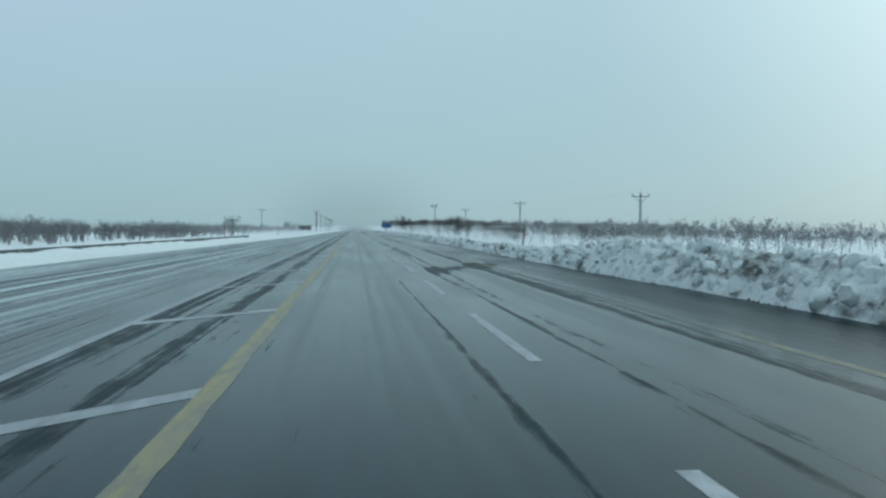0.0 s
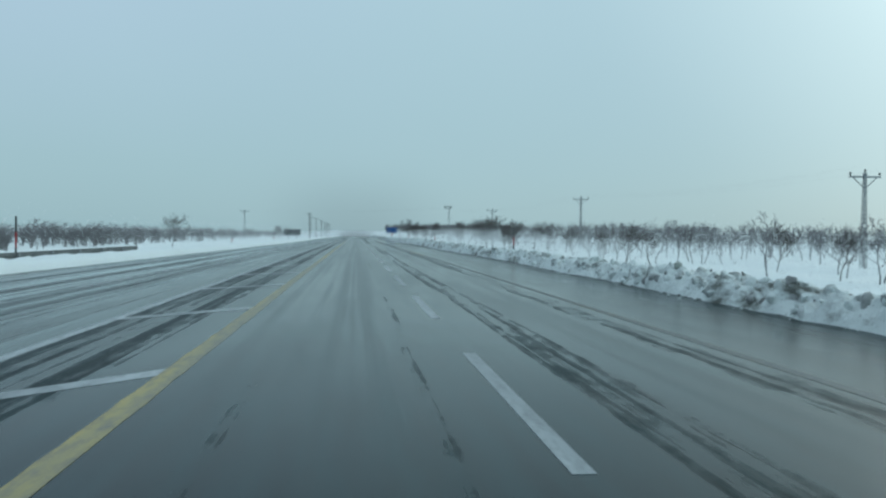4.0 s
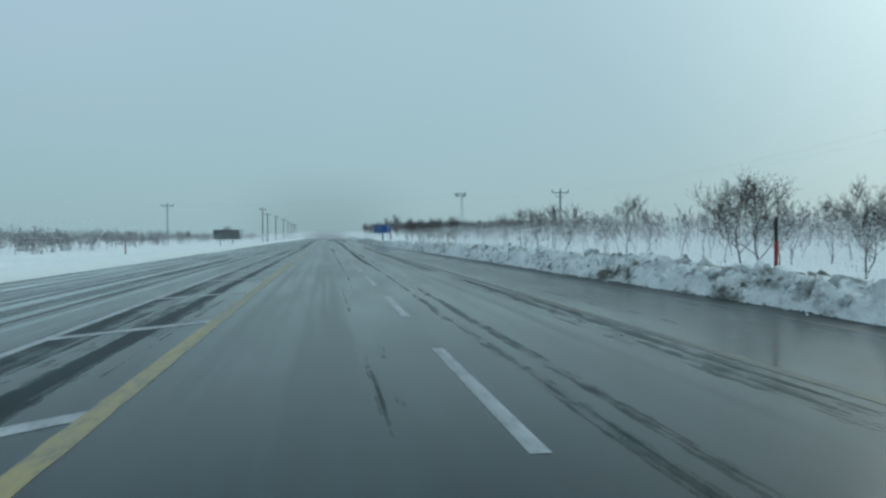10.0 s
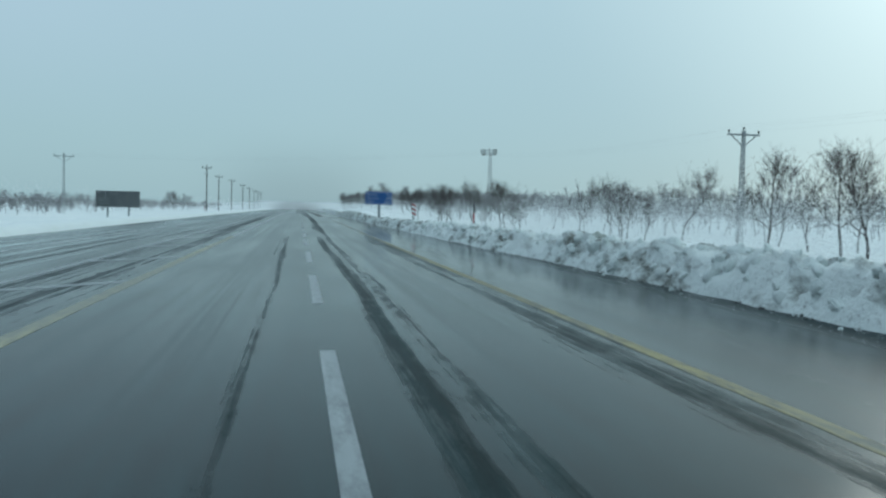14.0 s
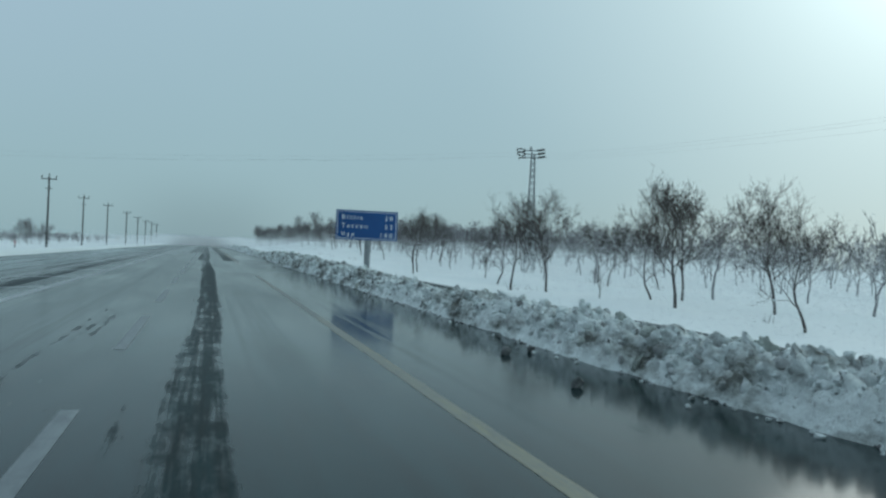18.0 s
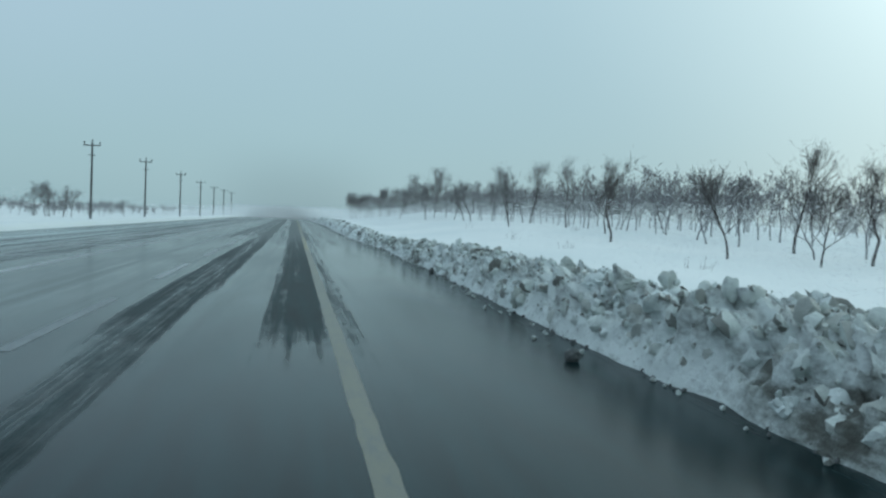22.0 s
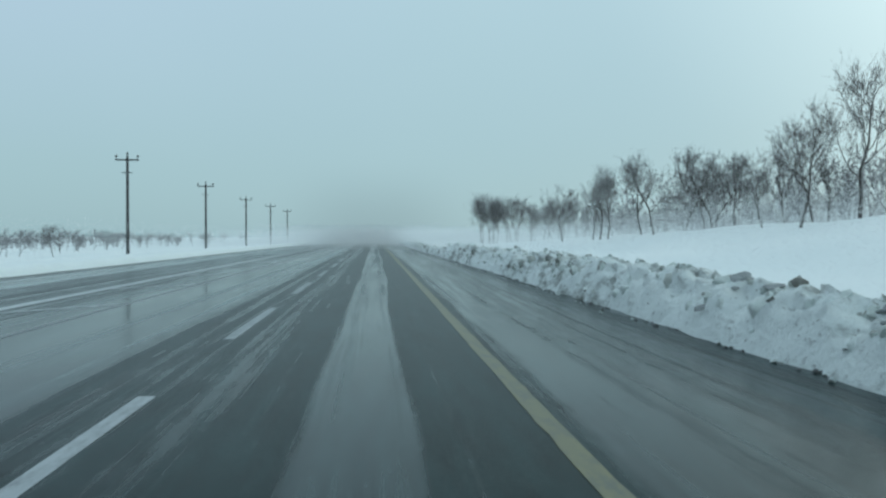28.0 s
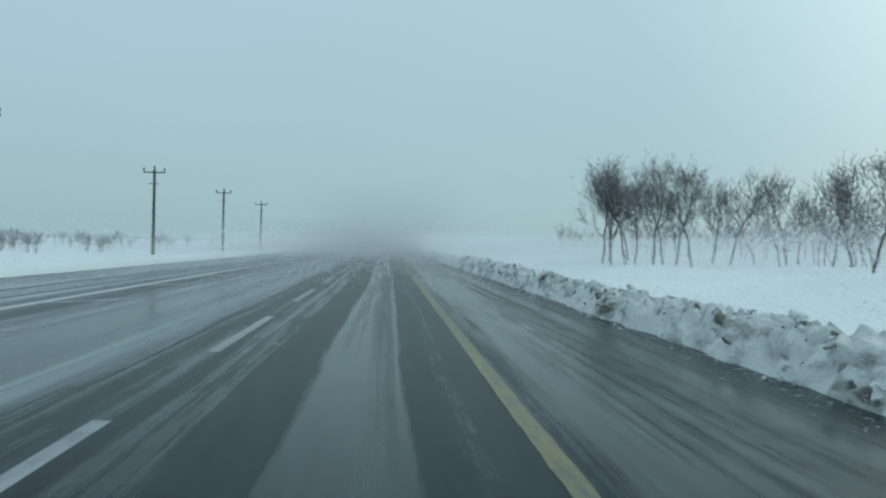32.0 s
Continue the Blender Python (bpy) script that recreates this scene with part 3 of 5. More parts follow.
def land(x, y):
    """Height of the snow field."""
    soft = 0.17 * noise.noise((x * 0.13, y * 0.06, 3.1)) + 0.05 * noise.noise((x * 0.4, y * 0.22, 7.7))
    soft += 0.40 * max(0.0, noise.noise((x * 0.22 + y * 0.05, y * 0.11 - x * 0.03, 12.3))) * min(1, max(0, (x - 12) / 3))
    edge = lerp(y, FOOT_Y, FOOT_X) + 0.8
    if x > edge:
        far = lerp(y, RISE_Y, RISE_Z) * lerp(x, (80, 200), (1, 0)) - lerp(x, (80, 200), (0, 0.6))
        s = min(max((x - 13) / lerp(far, (0, 1.5), (6, 15)), 0), 1)
        near = -0.08 + 0.23 * min(1, (x - edge) / 1.5)
        return near + (far - near) * s * s * (3 - 2 * s) + soft * min(1, max(0, (x - 13) / 4))
    e = left_edge(y)
    if x < e - 1.5:
        s = min(max((e - 1.5 - x) / 10, 0), 1)
        return 0.25 - 1.05 * s * s * (3 - 2 * s) + soft
    return -0.08


def ground():
    xs = [-2500, -1200, -600, -300, -180, -120, -90] + [float(v) for v in np.arange(-70, -14, 2.0)] + [float(v) for v in np.arange(-14, -7.5, 0.5)]
    xs += [-6, 0, 6, 10.3] + [float(v) for v in np.arange(10.5, 40, 0.8)] + [float(v) for v in np.arange(40, 80, 3.0)] + [90, 120, 180, 300, 600, 1200, 2500]
    ys = [-600, -200, -60] + [float(v) for v in np.arange(-20, 620, 1.6)] + [float(v) for v in np.arange(620, 900, 12)] + [1000, 1300, 1800, 2600, 4000]
    v = [(x, y, land(x, y)) for y in ys for x in xs]
    w = len(xs)
    f = [(j * w + i, j * w + i + 1, (j + 1) * w + i + 1, (j + 1) * w + i) for j in range(len(ys) - 1) for i in range(w - 1)]
    tagged(new("ground", mesh_of("ground", v, f, M_FIELD, True)), "wind-packed snow field beside the highway", "snow field", kind="structure")


ground()


def road_sheet():
    ys = [-300] + [float(v) for v in np.arange(-20, 900, 10)] + [1200, 2000]
    v, f = [], []
    for y in ys:
        e = left_edge(y) - 0.8
        v += [(e, y, -0.07), (e, y, 0), (-2.2, y, 0), (3.5, y, 0), (lerp(y, FOOT_Y, FOOT_X) + 0.5, y, 0), (lerp(y, FOOT_Y, FOOT_X) + 0.5, y, -0.07)]
    for j in range(len(ys) - 1):
        f += [(6 * j + i, 6 * j + i + 1, 6 * j + i + 7, 6 * j + i + 6) for i in range(5)]
    return tagged(new("road", mesh_of("road", v, f, M_ROAD)), "wet grey asphalt highway streaked with blown snow", "road", kind="structure")


road = road_sheet()


# ---- road markings ----
def long_line(name, x, w, mat, label, y0=-40, y1=900):
    """A painted line whose edges have crumbled unevenly."""
    s = Shape()
    ys = [float(v) for v in np.arange(y0, min(y1, 600), 0.4)] + [float(v) for v in np.arange(max(y0, 600), y1, 10)] + [float(y1)]
    for y in ys:
        a = -0.5 * w * (1 + 0.07 * noise.noise((y * 0.9, x, 1.0)) + 0.22 * noise.noise((y * 3.1, x, 5.0)))
        b = 0.5 * w * (1 + 0.07 * noise.noise((y * 0.9, x, 9.0)) + 0.22 * noise.noise((y * 3.1, x, 2.0)))
        s.v += [(x + a, y, -0.01), (x + a, y, 0.004), (x + b, y, 0.004), (x + b, y, -0.01)]
    for j in range(len(ys) - 1):
        s.f += [(4 * j + i, 4 * j + i + 1, 4 * j + i + 5, 4 * j + i + 4) for i in range(3)]
    part(name, s, mat, road, label)


long_line("edge_line", 0.0, 0.24, M_YELLOW, "worn yellow inner edge line", -40, 204)
long_line("edge_line", 0.0, 0.24, M_YELLOW_PALE, "pale yellow inner edge line under thin ice", 204, 260)
long_line("edge_line", 0.0, 0.24, M_WHITE, "inner edge line whitened by frozen film", 260, 425)
long_line("edge_line", 0.0, 0.12, M_WHITE_DIM, "inner edge line almost lost under frozen film", 425, 900)
for a, b, mat, label in ((-40, 282, M_YELLOW_WORN, "worn yellow outer edge line, half under snow film"), (282, 298, M_YELLOW_FADED, "faded yellow outer edge line"), (298, 321.5, M_YELLOW_WET, "yellow outer edge line under a thin ice film"), (345.6, 430, M_YELLOW_FADED, "faded yellow outer edge line"), (430, 900, M_YELLOW_DULL, "dull yellow outer edge line")):
    long_line("edge_line", 7.2, 0.19, mat, label, a, b)
long_line("median_line", -2.24, 0.16, M_WHITE, "white line beside the hatched median", -40, 425)
long_line("median_line", -2.24, 0.26, M_WHITE_BRIGHT, "bright white line beside the hatched median", 425, 900)
long_line("edge_line", -8.7, 0.14, M_WHITE, "faint white edge line under drift")
dash_mesh, dim_dash = (Shape().box(-0.085, 0.085, -5.45, 0.1, -0.01, 0.004).mesh("lane_dash", m) for m in (M_WHITE, M_WHITE_DIM))
for k in range(-2, 85):
    d = lay(new("lane_dash", dim_dash if 28 <= k < 36 else dash_mesh), road)
    d.location = (3.53, 7.33 + 10 * k, 0)
for k in range(-2, 60):
    d = lay(new("lane_dash", dash_mesh), road)
    d.location = (-5.5, 5.0 + 10 * k, 0)
bar = Shape()
bar.v = [(-2.16, -2.35, -0.01), (-0.12, -0.10, -0.01), (-0.12, 0.35, -0.01), (-2.16, -1.90, -0.01)]
bar.v += [(x, y, 0.005) for x, y, _ in bar.v]
bar.f = [(3, 2, 1, 0), (4, 5, 6, 7), (0, 1, 5, 4), (1, 2, 6, 5), (2, 3, 7, 6), (3, 0, 4, 7)]
bar_mesh = bar.mesh("hatch_bar", M_WHITE)
for k in range(-4, 90):
    d = lay(new("hatch_bar", bar_mesh), road)
    d.location = (0, 36.0 + 7.97 * k, 0)


# ---- ploughed snow banks ----
def bank_foot(y):
    return lerp(y, FOOT_Y, FOOT_X) + 0.2 * noise.noise((0.13 * y, 1.7, 0)) + 0.16 * noise.noise((0.9 * y, 5.1, 0))


CREST_Y = (15, 25, 42, 52, 70, 120, 172, 182, 200, 234, 255, 262, 290, 300, 322, 337, 350, 357, 370, 379, 386, 392, 400, 418, 440, 446, 465, 479, 497, 508, 527, 560)
CREST_Z = (1.0, 1.05, 1.1, 0.64, 0.53, 0.56, 0.66, 0.82, 0.82, 0.9, 0.75, 0.8, 0.6, 0.55, 0.66, 0.85, 0.85, 0.7, 0.75, 0.5, 0.4, 0.6, 0.8, 0.85, 1.0, 0.8, 1.0, 0.85, 0.95, 0.55, 0.55, 0.65)


def bank_height(y):
    return lerp(y, CREST_Y, CREST_Z) + 0.12 * noise.noise((0.35 * y, 9.3, 0)) + 0.12 * noise.noise((0.9 * y, 2.2, 0)) - 0.04


BANK_S = (0.0, 0.04, 0.08, 0.13, 0.18, 0.23, 0.29, 0.35, 0.42, 0.52, 0.64, 0.75, 0.86, 0.97, 1.1)
BANK_Z = (-0.06, 0.18, 0.36, 0.54, 0.70, 0.83, 0.92, 0.98, 1.0, 0.97, 0.88, 0.74, 0.58, 0.40, 0.0)


def bank_point(s, y):
    foot, high = bank_foot(y), bank_height(y)
    wide = 1.1 + 1.4 * high
    x, z = foot + wide * s, high * float(np.interp(s, BANK_S, BANK_Z))
    p = Vector((x, y, z))
    q = Vector((1.15 * p.x, p.y, 1.1 * p.z))
    far, spots = noise.voronoi(q * 3.0)
    block = 0.24 * noise.noise(spots[0] * 5.1) + 0.09 * min(1.0, 6 * (far[1] - far[0])) - 0.05
    far2, spots2 = noise.voronoi(q * 7.0)
    block += 0.13 * noise.noise(spots2[0] * 5.7) + 0.07 * min(1.0, 5 * (far2[1] - far2[0])) - 0.03
    chunk = block * lerp(y, (62, 285, 320, 330, 386, 398, 436, 450, 520), (0.9, 0.8, 0.8, 1.1, 1.0, 0.15, 0.2, 0.8, 0.9))
    lump = 0.14 * noise.noise(p * 1.4) + 0.05 * noise.noise(p * 3.7) + lerp(y, (268, 280, 386, 398), (0.02, 0.10, 0.10, 0.02)) * (noise.noise(p * 7.3) + 0.6 * noise.noise(p * 15.0))
    k = min(1, 6 * s) * min(1, max(0, 5 * (1.06 - s)))
    return (x - (chunk + lump) * 0.7 * k, y + 0.05 * noise.noise(p * 4.1), max(z + (chunk + lump) * k, -0.07 if s < 0.02 else 0.0))


def bank(name, y0, y1, step, rows_s, label):
    ys = [float(v) for v in np.arange(y0, y1 + step / 2, step)]
    v = [bank_point(s, y) for y in ys for s in rows_s]
    w = len(rows_s)
    f = [(j * w + i, (j + 1) * w + i, (j + 1) * w + i + 1, j * w + i + 1) for j in range(len(ys) - 1) for i in range(w - 1)]
    tagged(new(name, mesh_of(name, v, [q[::-1] for q in f], M_BANK, True)), label, "snow bank", kind="stuff")


fine_s = [float(v) for v in np.linspace(0, 1.1, 24)]
bank("snow_bank", 15, 275, 0.15, fine_s, "lumpy ploughed snow bank, greyed by traffic, along the shoulder")
bank("snow_bank", 275, 412, 0.07, [float(v) for v in np.linspace(0, 1.1, 44)], "broken blocky ploughed snow bank with dirty patches, along the shoulder")
bank("snow_bank", 412, 560, 0.15, fine_s, "lumpy ploughed snow bank, dirty grey in places, along the shoulder")
bank("snow_bank", 560, 860, 0.6, [float(v) for v in np.linspace(0, 1.1, 14)], "ploughed snow bank running on into the haze")


def left_bank():
    ys = [float(v) for v in np.arange(20, 700, 0.6)]
    prof = ((0, -0.05), (0.15, 0.16), (0.4, 0.34), (0.8, 0.45), (1.3, 0.42), (1.9, 0.30), (2.6, 0.1))
    v = []
    for y in ys:
        e = left_edge(y)
        for d, z in prof:
            r = 0.16 * noise.noise((d * 2, y * 0.9, 4.4)) + 0.08 * noise.noise((d * 4, y * 2.7, 1.4))
            v.append((e - d + 0.5 * r, y, z + (r if z > 0 else 0)))
    w = len(prof)
    f = [(j * w + i, (j + 1) * w + i, (j + 1) * w + i + 1, j * w + i + 1) for j in range(len(ys) - 1) for i in range(w - 1)]
    tagged(new("snow_bank", mesh_of("snow_bank", v, f, M_CLUMP, True)), "low snow berm along the opposite carriageway", "snow bank", kind="stuff")


left_bank()

ICO = bmesh.new()
bmesh.ops.create_icosphere(ICO, subdivisions=2, radius=1.0)
ICO_V = [tuple(v.co) for v in ICO.verts]
ICO_F = [tuple(v.index for v in f.verts) for f in ICO.faces]
ICO.free()
BIT = bmesh.new()
bmesh.ops.create_icosphere(BIT, subdivisions=1, radius=1.0)
BIT_V = [tuple(v.co) for v in BIT.verts]
BIT_F = [tuple(v.index for v in f.verts) for f in BIT.faces]
BIT.free()


ROCK = bmesh.new()
bmesh.ops.create_icosphere(ROCK, subdivisions=3, radius=1.0)
ROCK_V = [tuple(v.co) for v in ROCK.verts]
ROCK_F = [tuple(v.index for v in f.verts) for f in ROCK.faces]
ROCK.free()


def lump_into(s, at, size, rng, fine=0.105, rock=False, flat=1.0):
    """One broken lump of packed snow: cut by a few rough faces, worn at the edges."""
    o = len(s.v)
    st = Vector((rng.uniform(0.75, 1.35), rng.uniform(0.75, 1.35), rng.uniform(0.6, 1.0) * flat)) * size
    q = Euler((rng.uniform(0, 6), rng.uniform(0, 6), rng.uniform(0, 6)) if flat == 1 else (rng.gauss(0, 0.4), rng.gauss(0, 0.4), rng.uniform(0, 6))).to_matrix()
    sd = rng.uniform(0, 99)
    cuts = [(Vector((rng.gauss(0, 1), rng.gauss(0, 1), rng.gauss(0, 1))).normalized(), rng.uniform(0.55, 0.95)) for _ in range(8)]
    verts, faces = (ROCK_V, ROCK_F) if rock else (ICO_V, ICO_F) if size > fine else (BIT_V, BIT_F)
    for c in verts:
        k = 1.05 + 0.35 * noise.noise((1.3 * c[0] + sd, 1.3 * c[1], 1.3 * c[2]))
        for w, d in cuts:
            up = w.x * c[0] + w.y * c[1] + w.z * c[2]
            if up * k > d:
                k = d / up
        k += (0.34 if rock else 0.24) * noise.noise((3.6 * c[0] + sd, 3.6 * c[1], 3.6 * c[2]))
        if rock:
            k += 0.22 * noise.noise((7.2 * c[0] + sd, 7.2 * c[1], 7.2 * c[2])) + 0.12 * noise.noise((15 * c[0] + sd, 15 * c[1], 15 * c[2]))
        p = q @ Vector((c[0] * st.x * k, c[1] * st.y * k, c[2] * st.z * k))
        s.v.append((at[0] + p.x, at[1] + p.y, at[2] + p.z))
    s.f += [tuple(o + i for i in f) for f in faces]


def clods(name, n, n_foot, y0, y1, sizes, seed, mat, fine=0.105, sink=0.25):
    rng = random.Random(seed)
    s = Shape()
    for _ in range(n):
        y = rng.uniform(y0, y1)
        t = min(1.0, rng.gauss(0.30, 0.24))
        if t < 0.06:
            t = rng.uniform(0.07, 0.5)
        p = bank_point(t, y)
        size = rng.choice(sizes) * rng.uniform(0.8, 1.25)
        lump_into(s, (p[0], p[1], p[2] - sink * size), size, rng, fine)
    for _ in range(n_foot):
        y = rng.uniform(y0, y1)
        size = rng.uniform(0.02, 0.055)
        lump_into(s, (bank_foot(y) - abs(rng.gauss(0, 0.2)), y, 0.3 * size), size, rng)
    me = s.mesh(name, mat, True)
    me.set_sharp_from_angle(angle=radians(38))
    tagged(new(name, me), "broken clods of ploughed snow, white to dirty grey, on the bank", "snow clods", kind="stuff")


clods("snow_clods", 900, 0, 18, 62, (0.08, 0.10, 0.13, 0.17, 0.22), 4, M_CLOD_CLEAN, 0.09)
clods("snow_clods", 1400, 130, 60, 192, (0.06, 0.08, 0.10, 0.13, 0.17), 5, M_CLOD)
clods("snow_clods", 900, 90, 192, 275, (0.06, 0.08, 0.10, 0.13, 0.17), 12, M_CLOD_CLEAN)
clods("snow_clods", 3200, 110, 275, 310, (0.03, 0.038, 0.045, 0.055, 0.07, 0.09), 6, M_CLOD, 0.066, 0.35)
clods("snow_clods", 1500, 0, 308, 325, (0.02, 0.026, 0.032, 0.04, 0.05), 13, M_CLOD, 0.066, 0.2)
clods("snow_clods", 900, 50, 308, 325, (0.05, 0.06, 0.08, 0.11, 0.15), 10, M_CLOD, 0.066, 0.35)
clods("snow_clods", 2400, 160, 325, 392, (0.05, 0.06, 0.07, 0.09, 0.11, 0.13), 8, M_CLOD_DIRTY, 0.105, 0.4)
clods("snow_clods", 5200, 0, 325, 392, (0.02, 0.026, 0.032, 0.04, 0.05), 11, M_CLOD_DIRTY, 0.105, 0.2)
clods("snow_clods", 260, 80, 392, 440, (0.03, 0.04, 0.06, 0.08), 9, M_CLOD_DIRTY)
clods("snow_clods", 1300, 140, 440, 560, (0.05, 0.06, 0.08, 0.10, 0.14), 7, M_CLOD_DIRTY)


def snow_blocks():
    """The larger frozen blocks that lie on the bank, each by itself."""
    rng = random.Random(31)
    clean, dirty = [], []
    for i in range(10):
        s = Shape()
        lump_into(s, (0, 0, 0), 0.16, rng, rock=True)
        me = s.mesh("snow_block", M_BLOCK if i < 5 else M_BLOCK_DIRTY, True)
        me.set_sharp_from_angle(angle=radians(38))
        (clean if i < 5 else dirty).append(me)
    for i in range(300):
        y = rng.uniform(62, 520) if i < 150 else rng.uniform(280, 415) if i < 230 else rng.uniform(288, 325) if i < 245 else rng.uniform(327, 352)
        if 388 < y < 444:
            y -= 60
        p = bank_point(min(0.9, max(0.05, rng.gauss(0.40, 0.2))), y)
        grey = rng.random() < (0.3 if i < 230 else 0.85)
        ob = new("snow_block", rng.choice(dirty if grey else clean))
        k = rng.uniform(0.55, 1.15) if i < 245 else rng.uniform(0.45, 0.95)
        ob.matrix_basis = pose(p[0], p[1], p[2] + 0.02, rng.uniform(0, 360), rng.uniform(0, 360), rng.uniform(0, 360)) @ Matrix.Diagonal((k, k * rng.uniform(0.8, 1.2), k * rng.uniform(0.6, 1.0), 1))
        tagged(ob, "grey gritty block of frozen snow on the ploughed bank" if grey else "white block of packed snow on the ploughed bank", "snow block", "blocks on the snow bank")


snow_blocks()


def frozen_chunks():
    """Dark gritty slabs that the plough left on the smooth cut bank."""
    rng = random.Random(44)
    kinds = []
    for _ in range(6):
        s = Shape()
        lump_into(s, (0, 0, 0), 0.15, rng, 0.05, flat=0.34)
        kinds.append(s.mesh("frozen_chunk", M_SLAB))
    for i in range(130):
        y = rng.uniform(386, 452)
        p = bank_point(rng.gauss(0.40, 0.05) if i % 2 else rng.uniform(0.08, 0.36), y)
        ob = new("frozen_chunk", rng.choice(kinds))
        k = rng.uniform(0.45, 1.25) * (1.0 if i % 2 else 0.6)
        ob.matrix_basis = pose(p[0], p[1], p[2] + 0.01, rng.gauss(0, 16), rng.gauss(-12, 16), rng.uniform(0, 360)) @ Matrix.Diagonal((k * rng.uniform(0.8, 1.6), k, k, 1))
        tagged(ob, "dark gritty flat chunk of frozen slush on the smooth snow bank", "snow chunk", "chunks on the snow bank")


frozen_chunks()


def slush_edge():
    rng = random.Random(15)
    s = Shape()
    for _ in range(7000):
        y = rng.uniform(18, 560)
        if noise.noise((y * 0.45, 3.3, 8.1)) < 0.0:
            continue
        size = rng.uniform(0.012, 0.045)
        lump_into(s, (bank_foot(y) + rng.gauss(0.06, 0.09), y, 0.12 * size), size, rng)
    tagged(new("slush_edge", s.mesh("slush_edge", M_DIRTY, True)), "dark gritty slush along the foot of the bank", "slush", kind="stuff")


slush_edge()

# loose dirty lumps on the shoulder
rng = random.Random(9)
for x, y, size in ((9.4, 291.6, 0.10), (10.0, 292.0, 0.09), (9.2, 288.5, 0.08), (9.3, 337.4, 0.09), (9.9, 351.6, 0.13), (10.72, 366.6, 0.11), (10.85, 382.6, 0.08), (10.4, 440.3, 0.12), (10.8, 384.2, 0.06)):
    s = Shape()
    lump_into(s, (0, 0, size * 0.5), size, rng, fine=0.0)
    ob = new("snow_lump", s.mesh("snow_lump", M_DIRTY))
    ob.location = (x, y, 0)
    tagged(ob, "dark gritty lump of frozen slush on the wet shoulder", "snow lump", "lumps on the shoulder")


# ---- bare trees ----
def grow(seed, height, wide=0.34, lean=0.0, twigs=900, stem=0.36, thick=0.010, limbs=80):
    """A bare tree: the shape of its crooked leader and limbs, and that of its fine twigs."""
    r = random.Random(seed)
    trunk, crown = Shape(), Shape()
    rich = limbs > 60
    base = height * 0.0118 + 0.021
    p, way = Vector((0, 0, -0.25)), Vector((1.4 * lean, r.gauss(0, 0.06), 1)).normalized()
    steps, spine = 9, []
    for i in range(steps):
        q = p + way * ((0.76 * height + 0.25) / steps)
        trunk.tube(p, q, base * (1 - 0.085 * i), base * (1 - 0.085 * (i + 1)), 6 if i < 5 else 4, False)
        spine.append((p, q, way, base * (1 - 0.085 * (i + 0.5))))
        way = (way + Vector((r.gauss(0, 0.17), r.gauss(0, 0.17), 0.10))).normalized()
        p = q
    stock = []

    def branch(a, go, length, rad, level):
        if level == 2 and not rich:
            g, o, b = go.orthogonal().normalized() * thick, len(crown.v), a + go * length
            crown.v += [tuple(a - g), tuple(a + g), tuple(b)]
            crown.f.append((o, o + 1, o + 2))
            stock.extend(((a.lerp(b, 0.5), go), (a.lerp(b, 0.9), go)))
            return
        segs = (4 if rich else 3) if level == 0 else 3 if level == 1 and rich else 2
        for i in range(segs):
            go = (go + Vector((r.gauss(0, 0.24), r.gauss(0, 0.24), r.gauss(0.17, 0.10)))).normalized()
            b = a + go * length / segs
            ra, rb = max(thick, rad * (1 - 0.66 * i / segs)), max(thick * 0.8, rad * (1 - 0.66 * (i + 1) / segs))
            trunk.tube(a, b, ra, rb, 4 if level == 0 and rich else 3, False)
            if level:
                stock.append((a.lerp(b, r.uniform(0.3, 1.0)), go))
            if level < 2 and i:
                for _ in range(r.choice((1, 1, 2)) if rich else r.choice((0, 1, 1))):
                    side = go.cross(Vector((r.gauss(0, 1), r.gauss(0, 1), r.gauss(0, 1)))).normalized()
                    turn = math.tan(r.uniform(0.5, 1.0))
                    branch(a.lerp(b, r.uniform(0.0, 1.0)), (go + side * turn).normalized(), length * r.uniform(0.36, 0.6), rb * 0.7, level + 1)
            a = b
        if level < 2:
            branch(a, (go + Vector((r.gauss(0, 0.3), r.gauss(0, 0.3), 0.1))).normalized(), length * 0.42, rad * 0.36, level + 1)

    spin, n = r.uniform(0, 6), 9 if rich else 6
    low = stem * 0.75
    for i in range(n):
        f = (i + r.uniform(-0.3, 0.3)) / n
        at = low + max(0.0, f) * (0.74 - low)
        p0, q0, w0, rad = spine[min(steps - 1, int((at * height + 0.25) / (0.76 * height + 0.25) * steps))]
        k = spin + 2.4 * i + r.uniform(-0.4, 0.4)
        out = math.tan(radians(58 - 30 * f)) * (0.5 + wide / 0.7)
        length = height * (0.46 - 0.26 * f) * (0.45 + wide * 1.5) * r.uniform(0.8, 1.2)
        branch(p0.lerp(q0, r.random()), (w0 + Vector((math.cos(k) * out, math.sin(k) * out, 0))).normalized(), length, rad * r.uniform(0.42, 0.62), 0)
    branch(p, way, height * 0.14, base * 0.25, 1)
    for i in range(twigs):
        a, w = r.choice(stock)
        go = (0.8 * w + Vector((r.gauss(0, 0.45), r.gauss(0, 0.45), r.gauss(0.22, 0.32)))).normalized()
        q = a + go * height * r.uniform(0.03, 0.085)
        g = go.cross(Vector((r.gauss(0, 1), r.gauss(0, 1), r.gauss(0, 1)))).normalized() * thick * r.uniform(0.5, 0.9)
        o = len(crown.v)
        crown.v += [tuple(a - g), tuple(a + g), tuple(q)]
        crown.f.append((o, o + 1, o + 2))
        if i < twigs * 0.4:
            stock.append((a.lerp(q, r.uniform(0.5, 0.95)), go))
